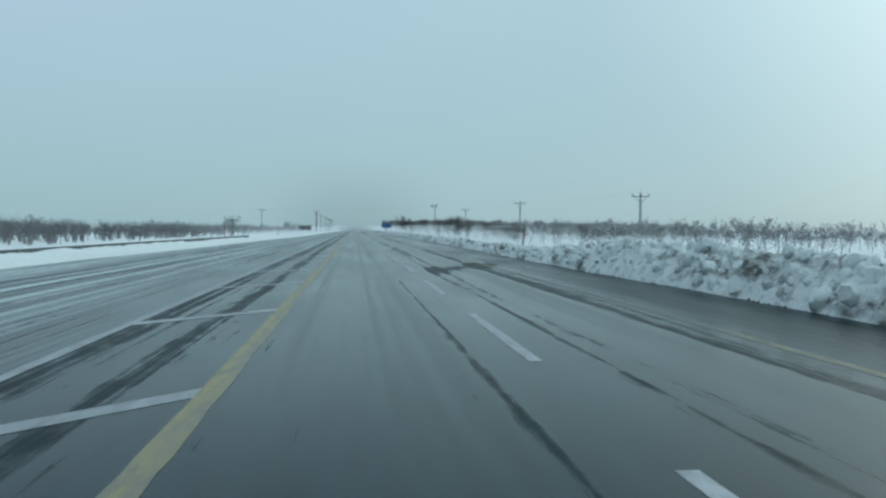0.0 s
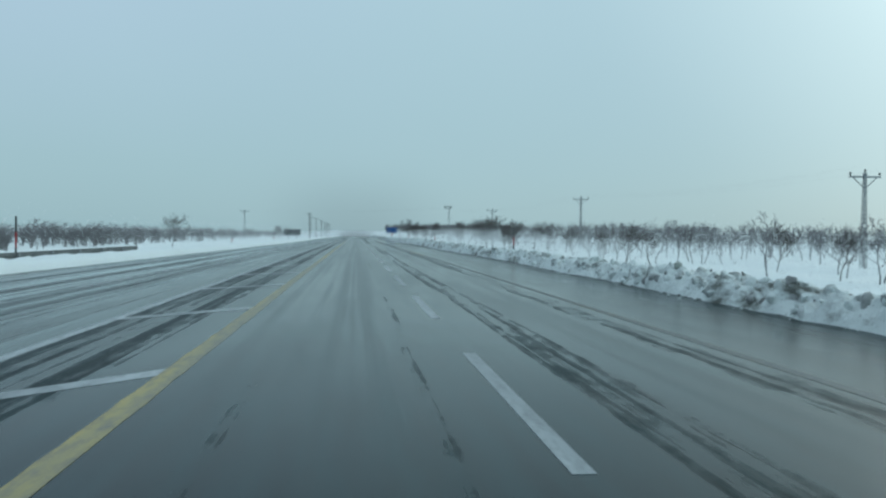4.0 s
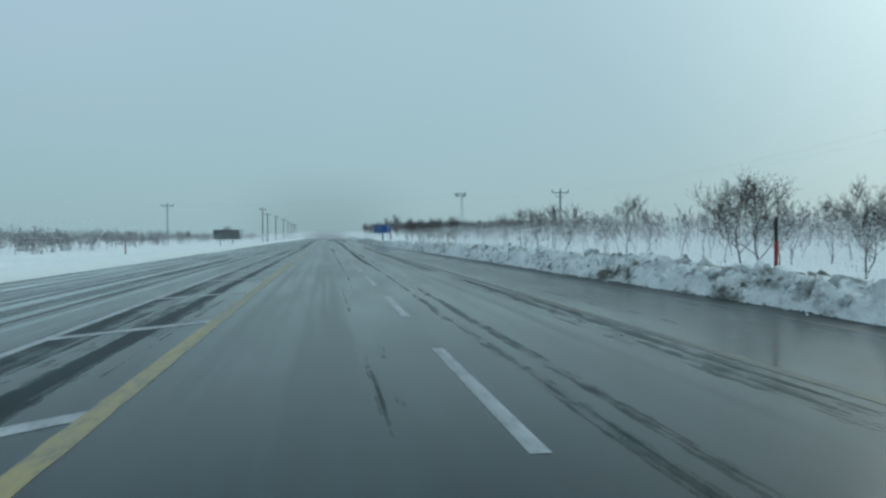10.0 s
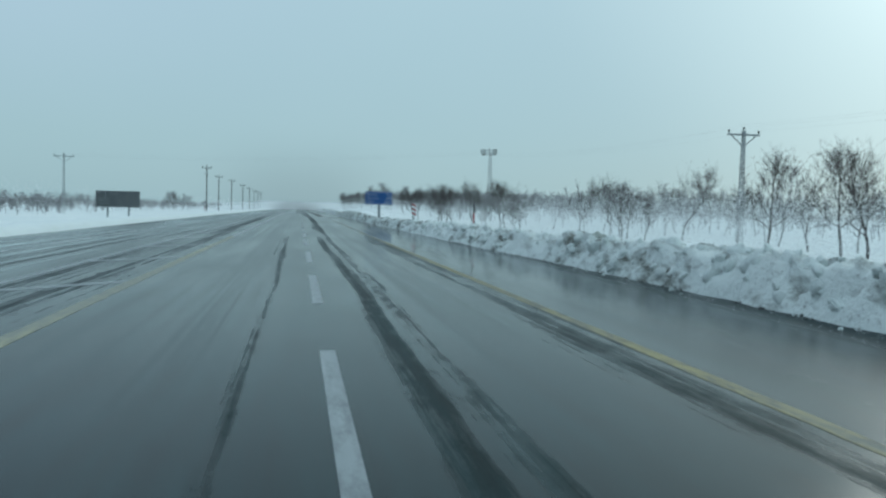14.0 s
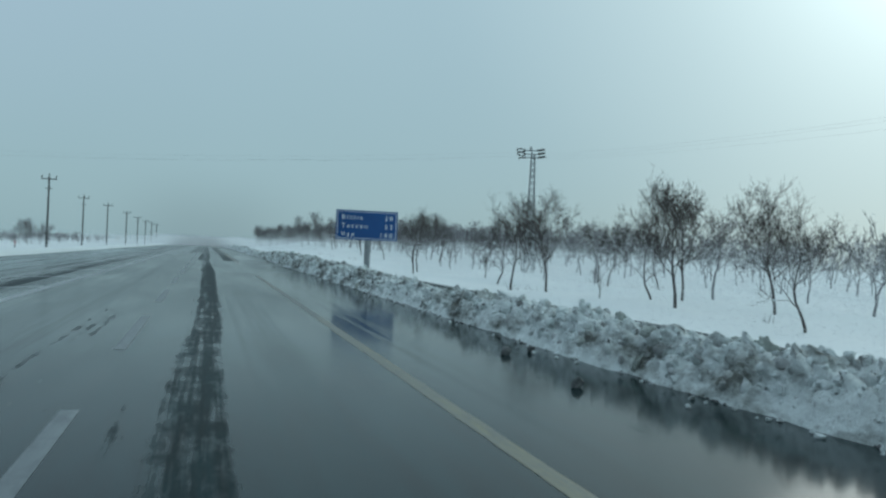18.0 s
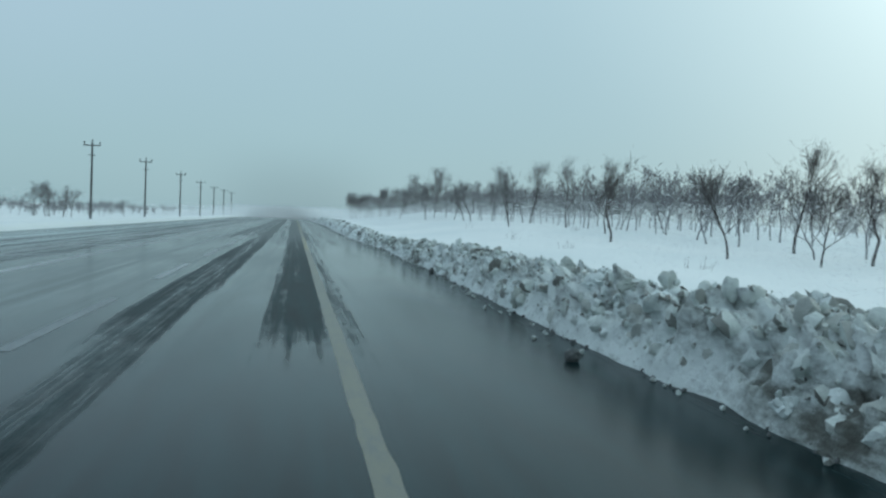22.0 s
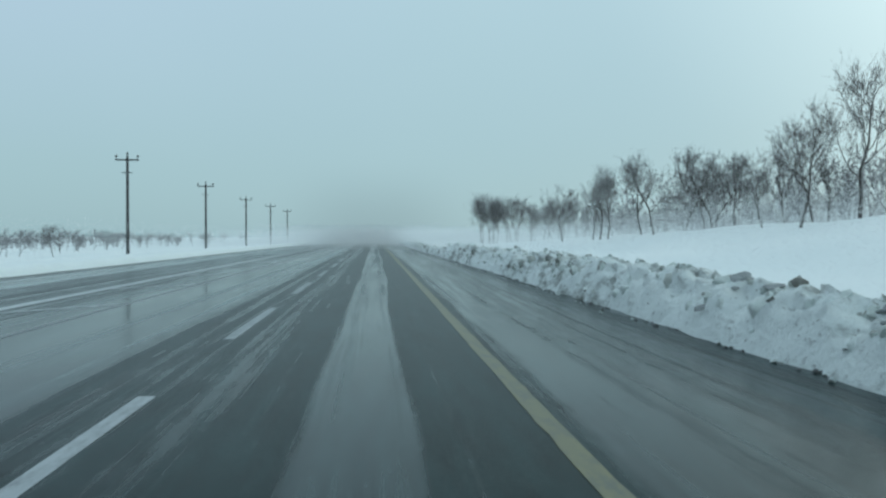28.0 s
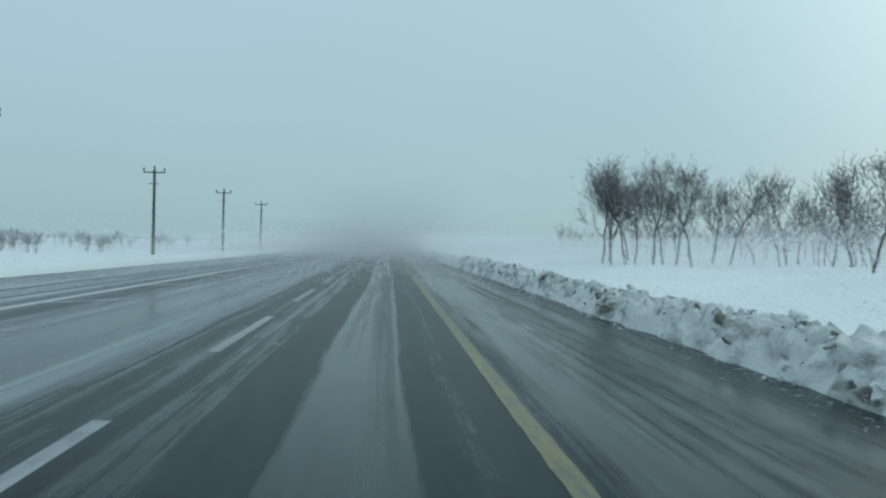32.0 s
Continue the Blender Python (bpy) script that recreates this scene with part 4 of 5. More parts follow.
    tops = sorted(v[2] for v in crown.v)
    k = height / tops[int(len(tops) * 0.996)]
    for s in (trunk, crown):
        s.v = [(x * k, y * k, z * k) for x, y, z in s.v]
    return trunk, crown


def tree_kind(seed, height, wide, lean, twigs, stem=0.36, thick=0.010, bark=None, limbs=80, twig=None):
    t, c = grow(seed, height, wide, lean, twigs, stem, thick, limbs)
    ob = thing("tree", (0, 0, -50), 0, "bare leafless tree with dark twigs standing in deep snow", "tree", "bare trees beside the road")
    part("trunk", t, bark or M_BARK, ob, smooth=True)
    part("crown", c, bark or twig or M_TWIG, ob, "dense fine bare twigs")
    if not bark:
        r = random.Random(seed)
        for _ in range(3):
            s, p = Shape(), r.choice(t.v[100:340])
            lump_into(s, p, 0.055 * height / 5, r)
            part("snow_clump", s, M_CLUMP, ob, "small clump of snow caught in a fork", True)
    return ob, height, (t, c)


KINDS = [tree_kind(11, 5.0, 0.38, 0.05, 2970), tree_kind(23, 5.0, 0.33, -0.06, 2700, 0.40), tree_kind(37, 5.0, 0.41, 0.12, 2970, 0.33), tree_kind(41, 5.0, 0.30, 0.0, 2565, 0.38),
         tree_kind(59, 5.0, 0.37, -0.14, 2700, 0.36), tree_kind(67, 5.0, 0.40, 0.03, 2970, 0.30)]
DENSE = [tree_kind(151, 5.0, 0.50, -0.10, 4900, 0.34, 0.009, None, 80, M_BARK), tree_kind(157, 5.0, 0.44, 0.08, 4700, 0.38, 0.009, None, 80, M_BARK), tree_kind(163, 5.0, 0.47, -0.04, 4900, 0.32, 0.009, None, 80, M_BARK)]
SLIM = [tree_kind(167, 5.0, 0.31, 0.05, 4200, 0.42, 0.008, None, 80, M_BARK), tree_kind(173, 5.0, 0.34, -0.06, 4200, 0.40, 0.008, None, 80, M_BARK)]
TALL = [tree_kind(71, 7.0, 0.18, 0.03, 2300, 0.34, 0.009), tree_kind(83, 7.0, 0.21, -0.07, 2400, 0.32, 0.009), tree_kind(85, 7.0, 0.25, 0.12, 2500, 0.28, 0.009)]
# trees of the last stretch, their twigs paled in colour for haze
HAZED = [tree_kind(121, 5.0, 0.33, 0.10, 2500, 0.34, 0.010, None, 80, M_HAZED), tree_kind(127, 5.0, 0.29, -0.12, 2400, 0.38, 0.010, None, 80, M_HAZED), tree_kind(131, 5.0, 0.36, 0.04, 2600, 0.32, 0.010, None, 80, M_HAZED)]
HAZED_TALL = [tree_kind(137, 7.0, 0.17, 0.08, 2300, 0.36, 0.010, None, 80, M_HAZED), tree_kind(139, 7.0, 0.20, -0.10, 2300, 0.34, 0.010, None, 80, M_HAZED), tree_kind(149, 7.0, 0.24, 0.15, 2400, 0.30, 0.010, None, 80, M_HAZED)]
SMALL = [tree_kind(91, 2.4, 0.41, 0.25, 200, 0.34, 0.006), tree_kind(97, 2.4, 0.37, -0.3, 180, 0.34, 0.006)]
# far orchard trees, bark and twigs in the palest haze colour
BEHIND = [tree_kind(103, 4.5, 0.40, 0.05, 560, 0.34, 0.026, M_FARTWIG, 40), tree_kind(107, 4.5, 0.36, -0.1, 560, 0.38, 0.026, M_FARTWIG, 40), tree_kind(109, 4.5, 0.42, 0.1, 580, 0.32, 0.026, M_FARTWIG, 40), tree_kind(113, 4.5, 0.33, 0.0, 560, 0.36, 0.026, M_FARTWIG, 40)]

# x, y, height of the trees that stand nearest the road
ORCHARD_A = [
    (27.4, 98.8, 3), (30.5, 101.5, 3.1), (29.2, 109.9, 3.1), (38.8, 110.8, 3.4), (42.6, 113.2, 3.5), (32.6, 123.1, 3.4), (26.3, 131.7, 3.3),
    (25.7, 136.2, 3.5), (26.7, 145.8, 3.4), (36, 146.9, 3.7), (28.9, 153.6, 1.7), (28.2, 163.1, 3.6), (21.2, 167.5, 3.9), (28.4, 176.1, 4),
    (22.3, 177.1, 3.9), (24.6, 183.9, 4.4), (26.1, 189.9, 4.6), (22.5, 192.3, 5.1), (-25.3, 193, 5.14), (30.6, 196, 3.9), (24.4, 197.7, 5.5),
    (27.7, 199.6, 3.8),
]
ORCHARD_B = [
    (37.3, 209.3, 4.7), (27.6, 223.1, 5.6), (39.5, 227.6, 5), (27.5, 228.3, 3.2), (31.7, 229.1, 4.5), (25.3, 234.3, 5.2), (21.5, 234.6, 2),
    (27.8, 240.1, 3.5), (24.2, 240.7, 4), (35.6, 247, 3.7), (26.4, 248.7, 5.3), (25.7, 254.8, 5.3), (30.3, 255.6, 6.1), (32.1, 261, 4.2),
    (36.3, 262.3, 5.1), (23.6, 267.9, 3.7), (28.3, 274.9, 3.9), (33.9, 280.1, 6.3), (29.9, 282, 4.6), (28.8, 289.3, 4.3),
]
ORCHARD_C = [
    (23.3, 292.9, 2.9), (33.1, 293.5, 5.6), (45.1, 293.8, 5.1), (24.9, 296.8, 3.6), (50.5, 297.1, 5.3), (22.4, 300.1, 3.9), (44.3, 302.8, 5.5),
    (48.5, 302.9, 5.2), (25.4, 305.3, 5.1), (37.5, 306.9, 5.7), (22.2, 307, 5.1), (20.4, 309.7, 1.4), (23.5, 311, 3.9), (27.3, 314.5, 5.8),
    (20.1, 314.6, 4.8), (20.8, 321.1, 5.2), (34.8, 329.3, 4.5), (23.2, 329.9, 5), (31.5, 330.3, 4.5), (24.9, 337, 2.2), (35.4, 339.5, 5),
    (20.2, 340.7, 5.0),
]
SLOPE_D = [
    (21.7, 345.3, 5.3), (35.3, 351, 3.1), (26.8, 352.8, 2.4), (29.8, 353.4, 2.5), (35.9, 356.2, 4.7), (29.2, 364.4, 5), (28.1, 372.8, 3.8),
    (36.1, 373.7, 4.9), (32, 374.7, 5.2), (25.2, 375.2, 4.2), (33, 382, 6.1), (24.6, 387, 5), (27.5, 395.3, 4), (27.8, 404.3, 5.6),
    (23.5, 406, 4.6), (24.8, 410.7, 5.2), (27.5, 413.5, 5.8), (38, 424, 4.3), (37, 429, 3.8), (25.9, 431.3, 4.6), (26, 435.7, 4.2),
    (30.3, 439.3, 5.3),
]
SLOPE_E = [
    (-44, 440, 4.6), (26.3, 443.1, 3.6), (-47, 444, 4.2), (34.4, 444.9, 4.1), (23.5, 448.2, 5), (26.5, 450.2, 3.4), (25.2, 451.6, 4.9),
    (41, 455, 5), (21.3, 457.2, 4.5), (28, 466, 7.1), (29.5, 470, 6.2), (25.5, 471.1, 6.4), (23.9, 472.9, 5.6), (26.6, 475.4, 3.5),
    (24.9, 478.3, 3.2), (28.5, 480, 5.6), (29, 484, 5.2), (26.5, 485, 4.5), (25.6, 486, 4.9), (26.4, 487.4, 4.3), (26.4, 489, 4.6),
    (25.8, 490.6, 4.3), (23.7, 490.7, 5.2), (23.8, 493.3, 5.7), (22.4, 496.6, 5.2), (22.8, 500.2, 5.8), (23.2, 503.6, 5.6),
    (-36, 497, 6.4), (-37.5, 500, 6.6), (-39, 498, 6.2), (-35, 501.5, 6), (-38, 503, 6.3), (-33, 499, 5.3),
]
GROVE_F = [
    (21.9, 508.5, 5), (28.5, 519, 4.6), (22.7, 527.4, 4.2), (28.5, 531, 5), (27, 536, 5.1), (-31, 536, 3.8), (29.5, 540.2, 2.5),
    (29, 541, 5.1), (21.5, 547.2, 6.4), (25.4, 551.3, 7), (20.8, 553.5, 7.2), (24.6, 554.6, 6.4), (22.3, 555.5, 7.6), (30.1, 556.3, 6.9),
    (26.4, 556.8, 7), (23.4, 557, 7), (21.6, 558.5, 6.6), (36, 560, 7), (22.8, 561.5, 6.2), (38, 562, 6), (24.4, 567, 7.2),
    (33.2, 567, 7.2), (32, 572, 6.6), (29, 577, 8),
]

rng = random.Random(21)
planted = []


def plant(x, y, h, kinds=None):
    kinds = kinds or (SMALL if h < 2.7 else DENSE if 285 < y < 338 or y < 200 else SLIM if 338 < y < 346 else (TALL if y < 400 else HAZED_TALL) if h > 5.15 else KINDS if y < 400 else HAZED)
    ob, full, _ = rng.choice(kinds)
    k = h / full
    m = pose(x, y, land(x, y) - 0.02, 0, 0, rng.uniform(0, 360)) @ Matrix.Diagonal((k, k, k, 1))
    t = copy_thing(ob, m)
    t.scale = (k, k, k)
    planted.append((x, y))
    if h < 2.7:
        tagged(t, "small crooked bare sapling leaning out of the snow")
    elif h > 5.6:
        tagged(t, "tall slender bare tree on the snowy rise")


for row in ORCHARD_A + ORCHARD_B + ORCHARD_C + SLOPE_D + SLOPE_E + GROVE_F:
    plant(*row)


belt = Shape()


def into_belt(x, y, h):
    """One more tree of the far belt, joined to the rest."""
    _, full, shapes = rng.choice(BEHIND)
    k, a, z = h / full, rng.uniform(0, 2 * math.pi), land(x, y) - 0.02
    ca, sa = k * math.cos(a), k * math.sin(a)
    for s in shapes:
        o = len(belt.v)
        belt.v += [(x + ca * u - sa * v, y + sa * u + ca * v, z + k * w) for u, v, w in s.v]
        belt.f += [tuple(o + i for i in f) for f in s.f]


def thicken(n, x0, x1, y0, y1, h0, h1, gap, single):
    """More trees of the same orchard, behind the ones beside the road; the nearest of them single."""
    spots, tries = [], 0
    while len(spots) < n and tries < 6000:
        tries += 1
        x, y = rng.uniform(x0, x1), rng.uniform(y0, y1)
        if (x - 33.5) ** 2 + (y - 351.5) ** 2 < 50:
            continue
        if all((x - a) ** 2 + (y - b) ** 2 > gap * gap for a, b in planted + spots):
            spots.append((x, y))
    for i, (x, y) in enumerate(sorted(spots, key=lambda p: abs(p[0]))):
        if i < single:
            plant(x, y, rng.uniform(h0, h1), BEHIND)
        else:
            into_belt(x, y, rng.uniform(h0, h1))
            planted.append((x, y))


thicken(190, 27, 80, 70, 200, 3.1, 4.2, 2.3, 40)
thicken(180, 30, 80, 200, 345, 3.6, 5.2, 2.3, 45)
thicken(180, 31, 75, 345, 440, 3.6, 5.5, 2.0, 40)
thicken(170, 29, 70, 440, 506, 3.6, 5.2, 1.9, 25)
thicken(120, 31, 75, 506, 562, 3.8, 5.8, 2.2, 20)
thicken(46, 34, 75, 562, 660, 4.5, 6.5, 2.6, 15)
thicken(105, -72, -34, 70, 300, 2.8, 4.0, 2.3, 0)
thicken(115, -75, -34, 300, 480, 3.0, 4.4, 2.2, 12)
thicken(95, -66, -36, 480, 720, 2.7, 4.0, 2.4, 0)
tagged(new("tree_belt", belt.mesh("tree_belt", M_FARTWIG)), "belt of bare orchard trees, coloured pale for haze, behind blowing snow", "tree belt", kind="stuff")
for ob, _, _ in KINDS + DENSE + SLIM + TALL + HAZED + HAZED_TALL + SMALL + BEHIND:
    for o in (*ob.children_recursive, ob):
        bpy.data.objects.remove(o)


def far_bushes(name, rows, mat, seed):
    """Bushes and low trees far off on both sides in blowing snow, haze put into their pale colour."""
    r = random.Random(seed)
    s = Shape()

    def bush(x, y, h):
        z = land(x, y) - 0.1
        for _ in range(6):
            a, e = r.uniform(0, 2 * math.pi), r.uniform(0.05, 0.5)
            p = Vector((x + r.gauss(0, 0.15), y + r.gauss(0, 0.15), z))
            q = p + Vector((math.cos(a) * e, math.sin(a) * e, 1)) * (h * r.uniform(0.4, 0.65))
            s.tube(p, q, 0.045, 0.025, 3, False)
            for _ in range(14):
                b = p.lerp(q, r.uniform(0.55, 1.0))
                c = b + Vector((r.gauss(0, 0.22), r.gauss(0, 0.22), r.uniform(0.02, 0.42))) * h
                g = (c - b).cross(Vector((r.gauss(0, 1), r.gauss(0, 1), r.gauss(0, 1)))).normalized() * 0.03
                o = len(s.v)
                s.v += [tuple(b - g), tuple(b + g), tuple(c)]
                s.f.append((o, o + 1, o + 2))

    for n, x0, x1, y0, y1, h0, h1 in rows:
        for _ in range(n):
            bush(r.uniform(x0, x1), r.uniform(y0, y1), r.uniform(h0, h1))
    tagged(new(name, s.mesh(name, mat)), "bare bushes far off in blowing snow, coloured pale for haze", "bushes", kind="stuff")


far_bushes("hedge_bushes", ((170, -54, -36, 90, 300, 3.0, 4.6),), M_HAZED, 33)
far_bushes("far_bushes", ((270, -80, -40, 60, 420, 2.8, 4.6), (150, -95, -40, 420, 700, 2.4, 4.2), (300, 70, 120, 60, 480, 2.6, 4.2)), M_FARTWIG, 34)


# ---- power line on wooden poles ----
def wooden_pole():
    ob = thing("utility_pole", (0, 0, -50), 0, "weathered wooden utility pole with a crossarm and insulators", "utility pole", "wooden pole line")
    part("shaft", Shape().tube((0, 0, -0.4), (0, 0, 9.7), 0.16, 0.11, 9), M_WOOD, ob, smooth=False)
    arm = part("crossarm", Shape().box(-1.0, 1.0, -0.16, -0.06, 9.28, 9.42), M_WOOD, ob)
    part("brace", Shape().box(-0.45, 0.45, -0.14, -0.09, 8.05, 8.13), M_WOOD, ob)
    ins = Shape().turned([(0.03, 0), (0.035, 0.16), (0.10, 0.17), (0.10, 0.22), (0.07, 0.24), (0.10, 0.28), (0.08, 0.36), (0.04, 0.42)], 8).mesh("insulator", M_INSUL)
    for x, z in ((-0.92, 9.42), (0.92, 9.42), (0.0, 9.68)):
        i = part("insulator", ins, M_INSUL, arm if x else ob)
        i.location = (x, -0.11 if x else 0.0, z)
    return ob


pole = wooden_pole()
POLES_LEFT = [(-16.63, 403.3, 10.1), (-18.5, 450.8, 9.8), (-17.6, 483.0, 9.7), (-16.2, 514.0, 9.0), (-15.7, 545.2, 8.5), (-15.6, 577.1, 8.2), (-15.6, 609, 8.3), (-15.6, 641, 8.3)]
for x, y, top in POLES_LEFT:
    k = (top + 0.2) / 10.1
    c = copy_thing(pole, pose(x, y, land(x, y) * 0.3, 0, 0, 2))
    c.scale = (1, 1, k)
for o in (*pole.children_recursive, pole):
    bpy.data.objects.remove(o)


# ---- lattice poles ----
def lattice(ob, h, base, top, step, bar_w, crossed=False):
    legs = [((-1) ** i, (-1) ** j) for i in (0, 1) for j in (0, 1)]
    for sx, sy in legs:
        part("leg", Shape().beam((sx * base, sy * base, -0.5), (sx * top, sy * top, h), bar_w, bar_w), M_STEEL, ob)
    n = int(h / step)
    for fx, fy in ((1, 0), (-1, 0), (0, 1), (0, -1)):
        for i in range(n):
            z0, z1 = h * i / n, h * (i + 1) / n
            w0, w1 = base + (top - base) * i / n, base + (top - base) * (i + 1) / n
            e = 1 if i % 2 else -1
            a = (fx * w0 if fx else -e * w0, fy * w0 if fy else -e * w0, z0)
            b = (fx * w1 if fx else e * w1, fy * w1 if fy else e * w1, z1)
            part("lacing_bar", Shape().beam(a, b, bar_w * 0.6, bar_w * 0.6), M_STEEL, ob)
            if crossed:
                a, b = [(p[0] if fx else -p[0], p[1] if fy else -p[1], p[2]) for p in (a, b)]
                part("lacing_bar", Shape().beam(a, b, bar_w * 0.5, bar_w * 0.5), M_STEEL, ob)


def insulator_string(ob, a, b):
    a, b = Vector(a), Vector(b)
    s = Shape()
    n = 5
    for i in range(n):
        s.tube(a.lerp(b, (i + 0.1) / n), a.lerp(b, (i + 0.6) / n), 0.13, 0.09, 8)
        s.tube(a.lerp(b, (i + 0.6) / n), a.lerp(b, (i + 1.1) / n), 0.03, 0.03, 6)
    part("insulator", s, M_INSUL, ob)


def lattice_pole(x, y, z, h, turn, arm):
    ob = thing("lattice_pole", (x, y, z), turn, "slim grey steel lattice pole with a braced crossarm", "power pole", "steel pole line")
    lattice(ob, h - 0.4, 0.21, 0.09, 0.36, 0.05)
    part("cap", Shape().box(-0.12, 0.12, -0.12, 0.12, h - 0.5, h - 0.1), M_STEEL, ob)
    bar = part("crossarm", Shape().box(-arm, arm, -0.06, 0.06, h - 0.5, h - 0.36), M_STEEL, ob)
    for sx in (-1, 1):
        part("brace", Shape().beam((sx * arm * 0.75, 0, h - 0.5), (sx * 0.1, 0, h - 1.3), 0.07, 0.07), M_STEEL, ob)
    ins = [(0.03, 0), (0.04, 0.10), (0.10, 0.12), (0.08, 0.17), (0.10, 0.21), (0.07, 0.27), (0.03, 0.31)]
    for px, pz in ((-arm + 0.1, h - 0.36), (0, h - 0.1), (arm - 0.1, h - 0.36)):
        part("insulator", Shape().turned(ins, 8, (px, 0, pz)), M_INSUL, bar if px else ob)
    return ob


lattice_pole(43.5, 129.5, -1.2, 8.45, -2, 1.35)
lattice_pole(40.6, 203.8, -0.6, 9.1, -2, 1.35)
lattice_pole(37.75, 278.2, -0.5, 9.1, -2, 1.35)
lattice_pole(-39.1, 377.6, -0.6, 10.6, 20, 1.7)


def corner_tower(x, y, z, h):
    ob = thing("lattice_tower", (x, y, z), -10, "steel lattice corner tower with strings of insulators", "power tower")
    lattice(ob, h, 0.47, 0.16, 0.62, 0.05, True)
    for sy in (-1, 1):
        part("belt_bar", Shape().box(-0.42, 0.42, sy * 0.34 - 0.03, sy * 0.34 + 0.03, h * 0.43, h * 0.43 + 0.07), M_STEEL, ob)
    part("peak", Shape().beam((-0.08, 0, h - 0.1), (-0.24, 0, h + 0.42), 0.09, 0.09), M_STEEL, ob)
    insulator_string(ob, (-0.24, 0, h + 0.40), (-0.24, 0, h + 0.72))
    for i in range(3):
        zz, yy = h + 0.42 - 0.37 * i, -0.2 * i
        arm = part("crossarm", Shape().box(-0.85, 0.45, yy - 0.05, yy + 0.05, zz - 0.12, zz - 0.03), M_STEEL, ob)
        insulator_string(arm, (0.42, yy, zz - 0.04), (1.05, yy - 0.5, zz + 0.06))
        if i == 2:
            insulator_string(arm, (-0.82, yy, zz - 0.06), (-1.5, yy + 0.2, zz - 0.16))
            continue
        s, cx = Shape(), -1.22
        k = [2 * math.pi * n / 14 for n in range(15)]
        for n, (a, b) in enumerate(zip(k, k[1:])):
            p, q = [(cx + 0.42 * math.cos(v), yy + 0.12 * math.cos(v), zz - 0.10 + 0.16 * math.sin(v)) for v in (a, b)]
            s.tube(p, q, 0.075 if n % 2 else 0.04, 0.075 if n % 2 else 0.04, 7)
        part("insulator_loop", s, M_INSUL, arm)
    return ob


corner_tower(34.9, 353.2, -0.5, 12.0)


def wire(a, b, sag):
    a, b = Vector(a), Vector(b)
    cu = bpy.data.curves.new("power_wire", "CURVE")
    cu.dimensions, cu.bevel_depth, cu.bevel_resolution = "3D", 0.003, 0
    sp = cu.splines.new("POLY")
    sp.points.add(16)
    for i in range(17):
        p = a.lerp(b, i / 16) - Vector((0, 0, 4 * sag * (i / 16) * (1 - i / 16)))
        sp.points[i].co = (*p, 1)
    cu.materials.append(M_WIRE)
    tagged(new("power_wire", cu), "thin grey power wire strung between poles", "power wire", "wires of the power line")


for off, dz in ((-1.3, 0.0), (0.0, 0.4), (1.3, 0.0)):
    wire((40.6 + off, 203.8, 8.65 + dz), (37.75 + off, 278.2, 8.55 + dz), 0.9)
    wire((43.5 + off, 129.5, 7.4 + dz), (40.6 + off, 203.8, 8.65 + dz), 0.9)
    wire((37.75 + off, 278.2, 8.55 + dz), (34.9 + 0.6 * off, 352.6, 11.0 + dz), 0.9)
    wire((34.0, 353.6 + 0.3 * off, 11.3 + dz), (-39.1 + off, 377.4, 9.75 + dz), 1.0)


# ---- roadside furniture ----
def marker_post(x, y, z0, z1):
    ob = thing("snow_marker_post", (x, y, z0 - 0.5), 0, "slim black snow marker post with a red band", "marker post", "snow marker posts")
    h = z1 - z0 + 0.5
    part("shaft", Shape().tube((0, 0, 0), (0, 0, 0.5 + 0.25 * (h - 0.5)), 0.045, 0.045, 8), M_BLACK, ob)
    part("band", Shape().tube((0, 0, 0.5 + 0.25 * (h - 0.5)), (0, 0, 0.5 + 0.62 * (h - 0.5)), 0.046, 0.046, 8), M_RED, ob, "red reflective band")
    part("top", Shape().tube((0, 0, 0.5 + 0.62 * (h - 0.5)), (0, 0, h), 0.045, 0.045, 8), M_BLACK, ob)


for x, y, a, b in ((12.5, 65.5, 0.5, 1.95), (12.5, 120.1, 0.6, 2.05), (12.5, 174.1, 0.5, 2.0), (12.5, 226.5, 0.6, 1.9), (12.5, 261.5, 0.55, 2.05), (-12.9, 104.5, 0.3, 2.15), (-12.9, 168.0, 0.2, 1.2), (-12.9, 220.1, 0.2, 1.2), (-12.9, 365.6, 0.2, 1.5)):
    marker_post(x, y, a, b)


def hazard_marker():
    ob = thing("hazard_marker", (11.5, 277.5, 0.3), 0, "upright red and white striped hazard panel on a short post", "road sign")
    part("post", Shape().tube((0, 0.03, -0.4), (0, 0.03, 1.2), 0.035, 0.035, 8), M_STEEL, ob)
    panel = part("panel", Shape().box(-0.15, 0.15, -0.02, 0.0, 0.80, 1.75), M_LETTER, ob, "white panel")
    for i in range(3):
        z = 0.82 + 0.31 * i
        s = Shape()
        s.v = [(-0.15, -0.024, z + 0.13), (0.15, -0.024, z), (0.15, -0.024, z + 0.15), (-0.15, -0.024, z + 0.28)]
        s.v += [(x, -0.019, zz) for x, _, zz in s.v]
        s.f = [(0, 1, 2, 3), (7, 6, 5, 4), (0, 4, 5, 1), (1, 5, 6, 2), (2, 6, 7, 3), (3, 7, 4, 0)]
        part("stripe", s, M_RED, panel, "slanting red stripe")


hazard_marker()


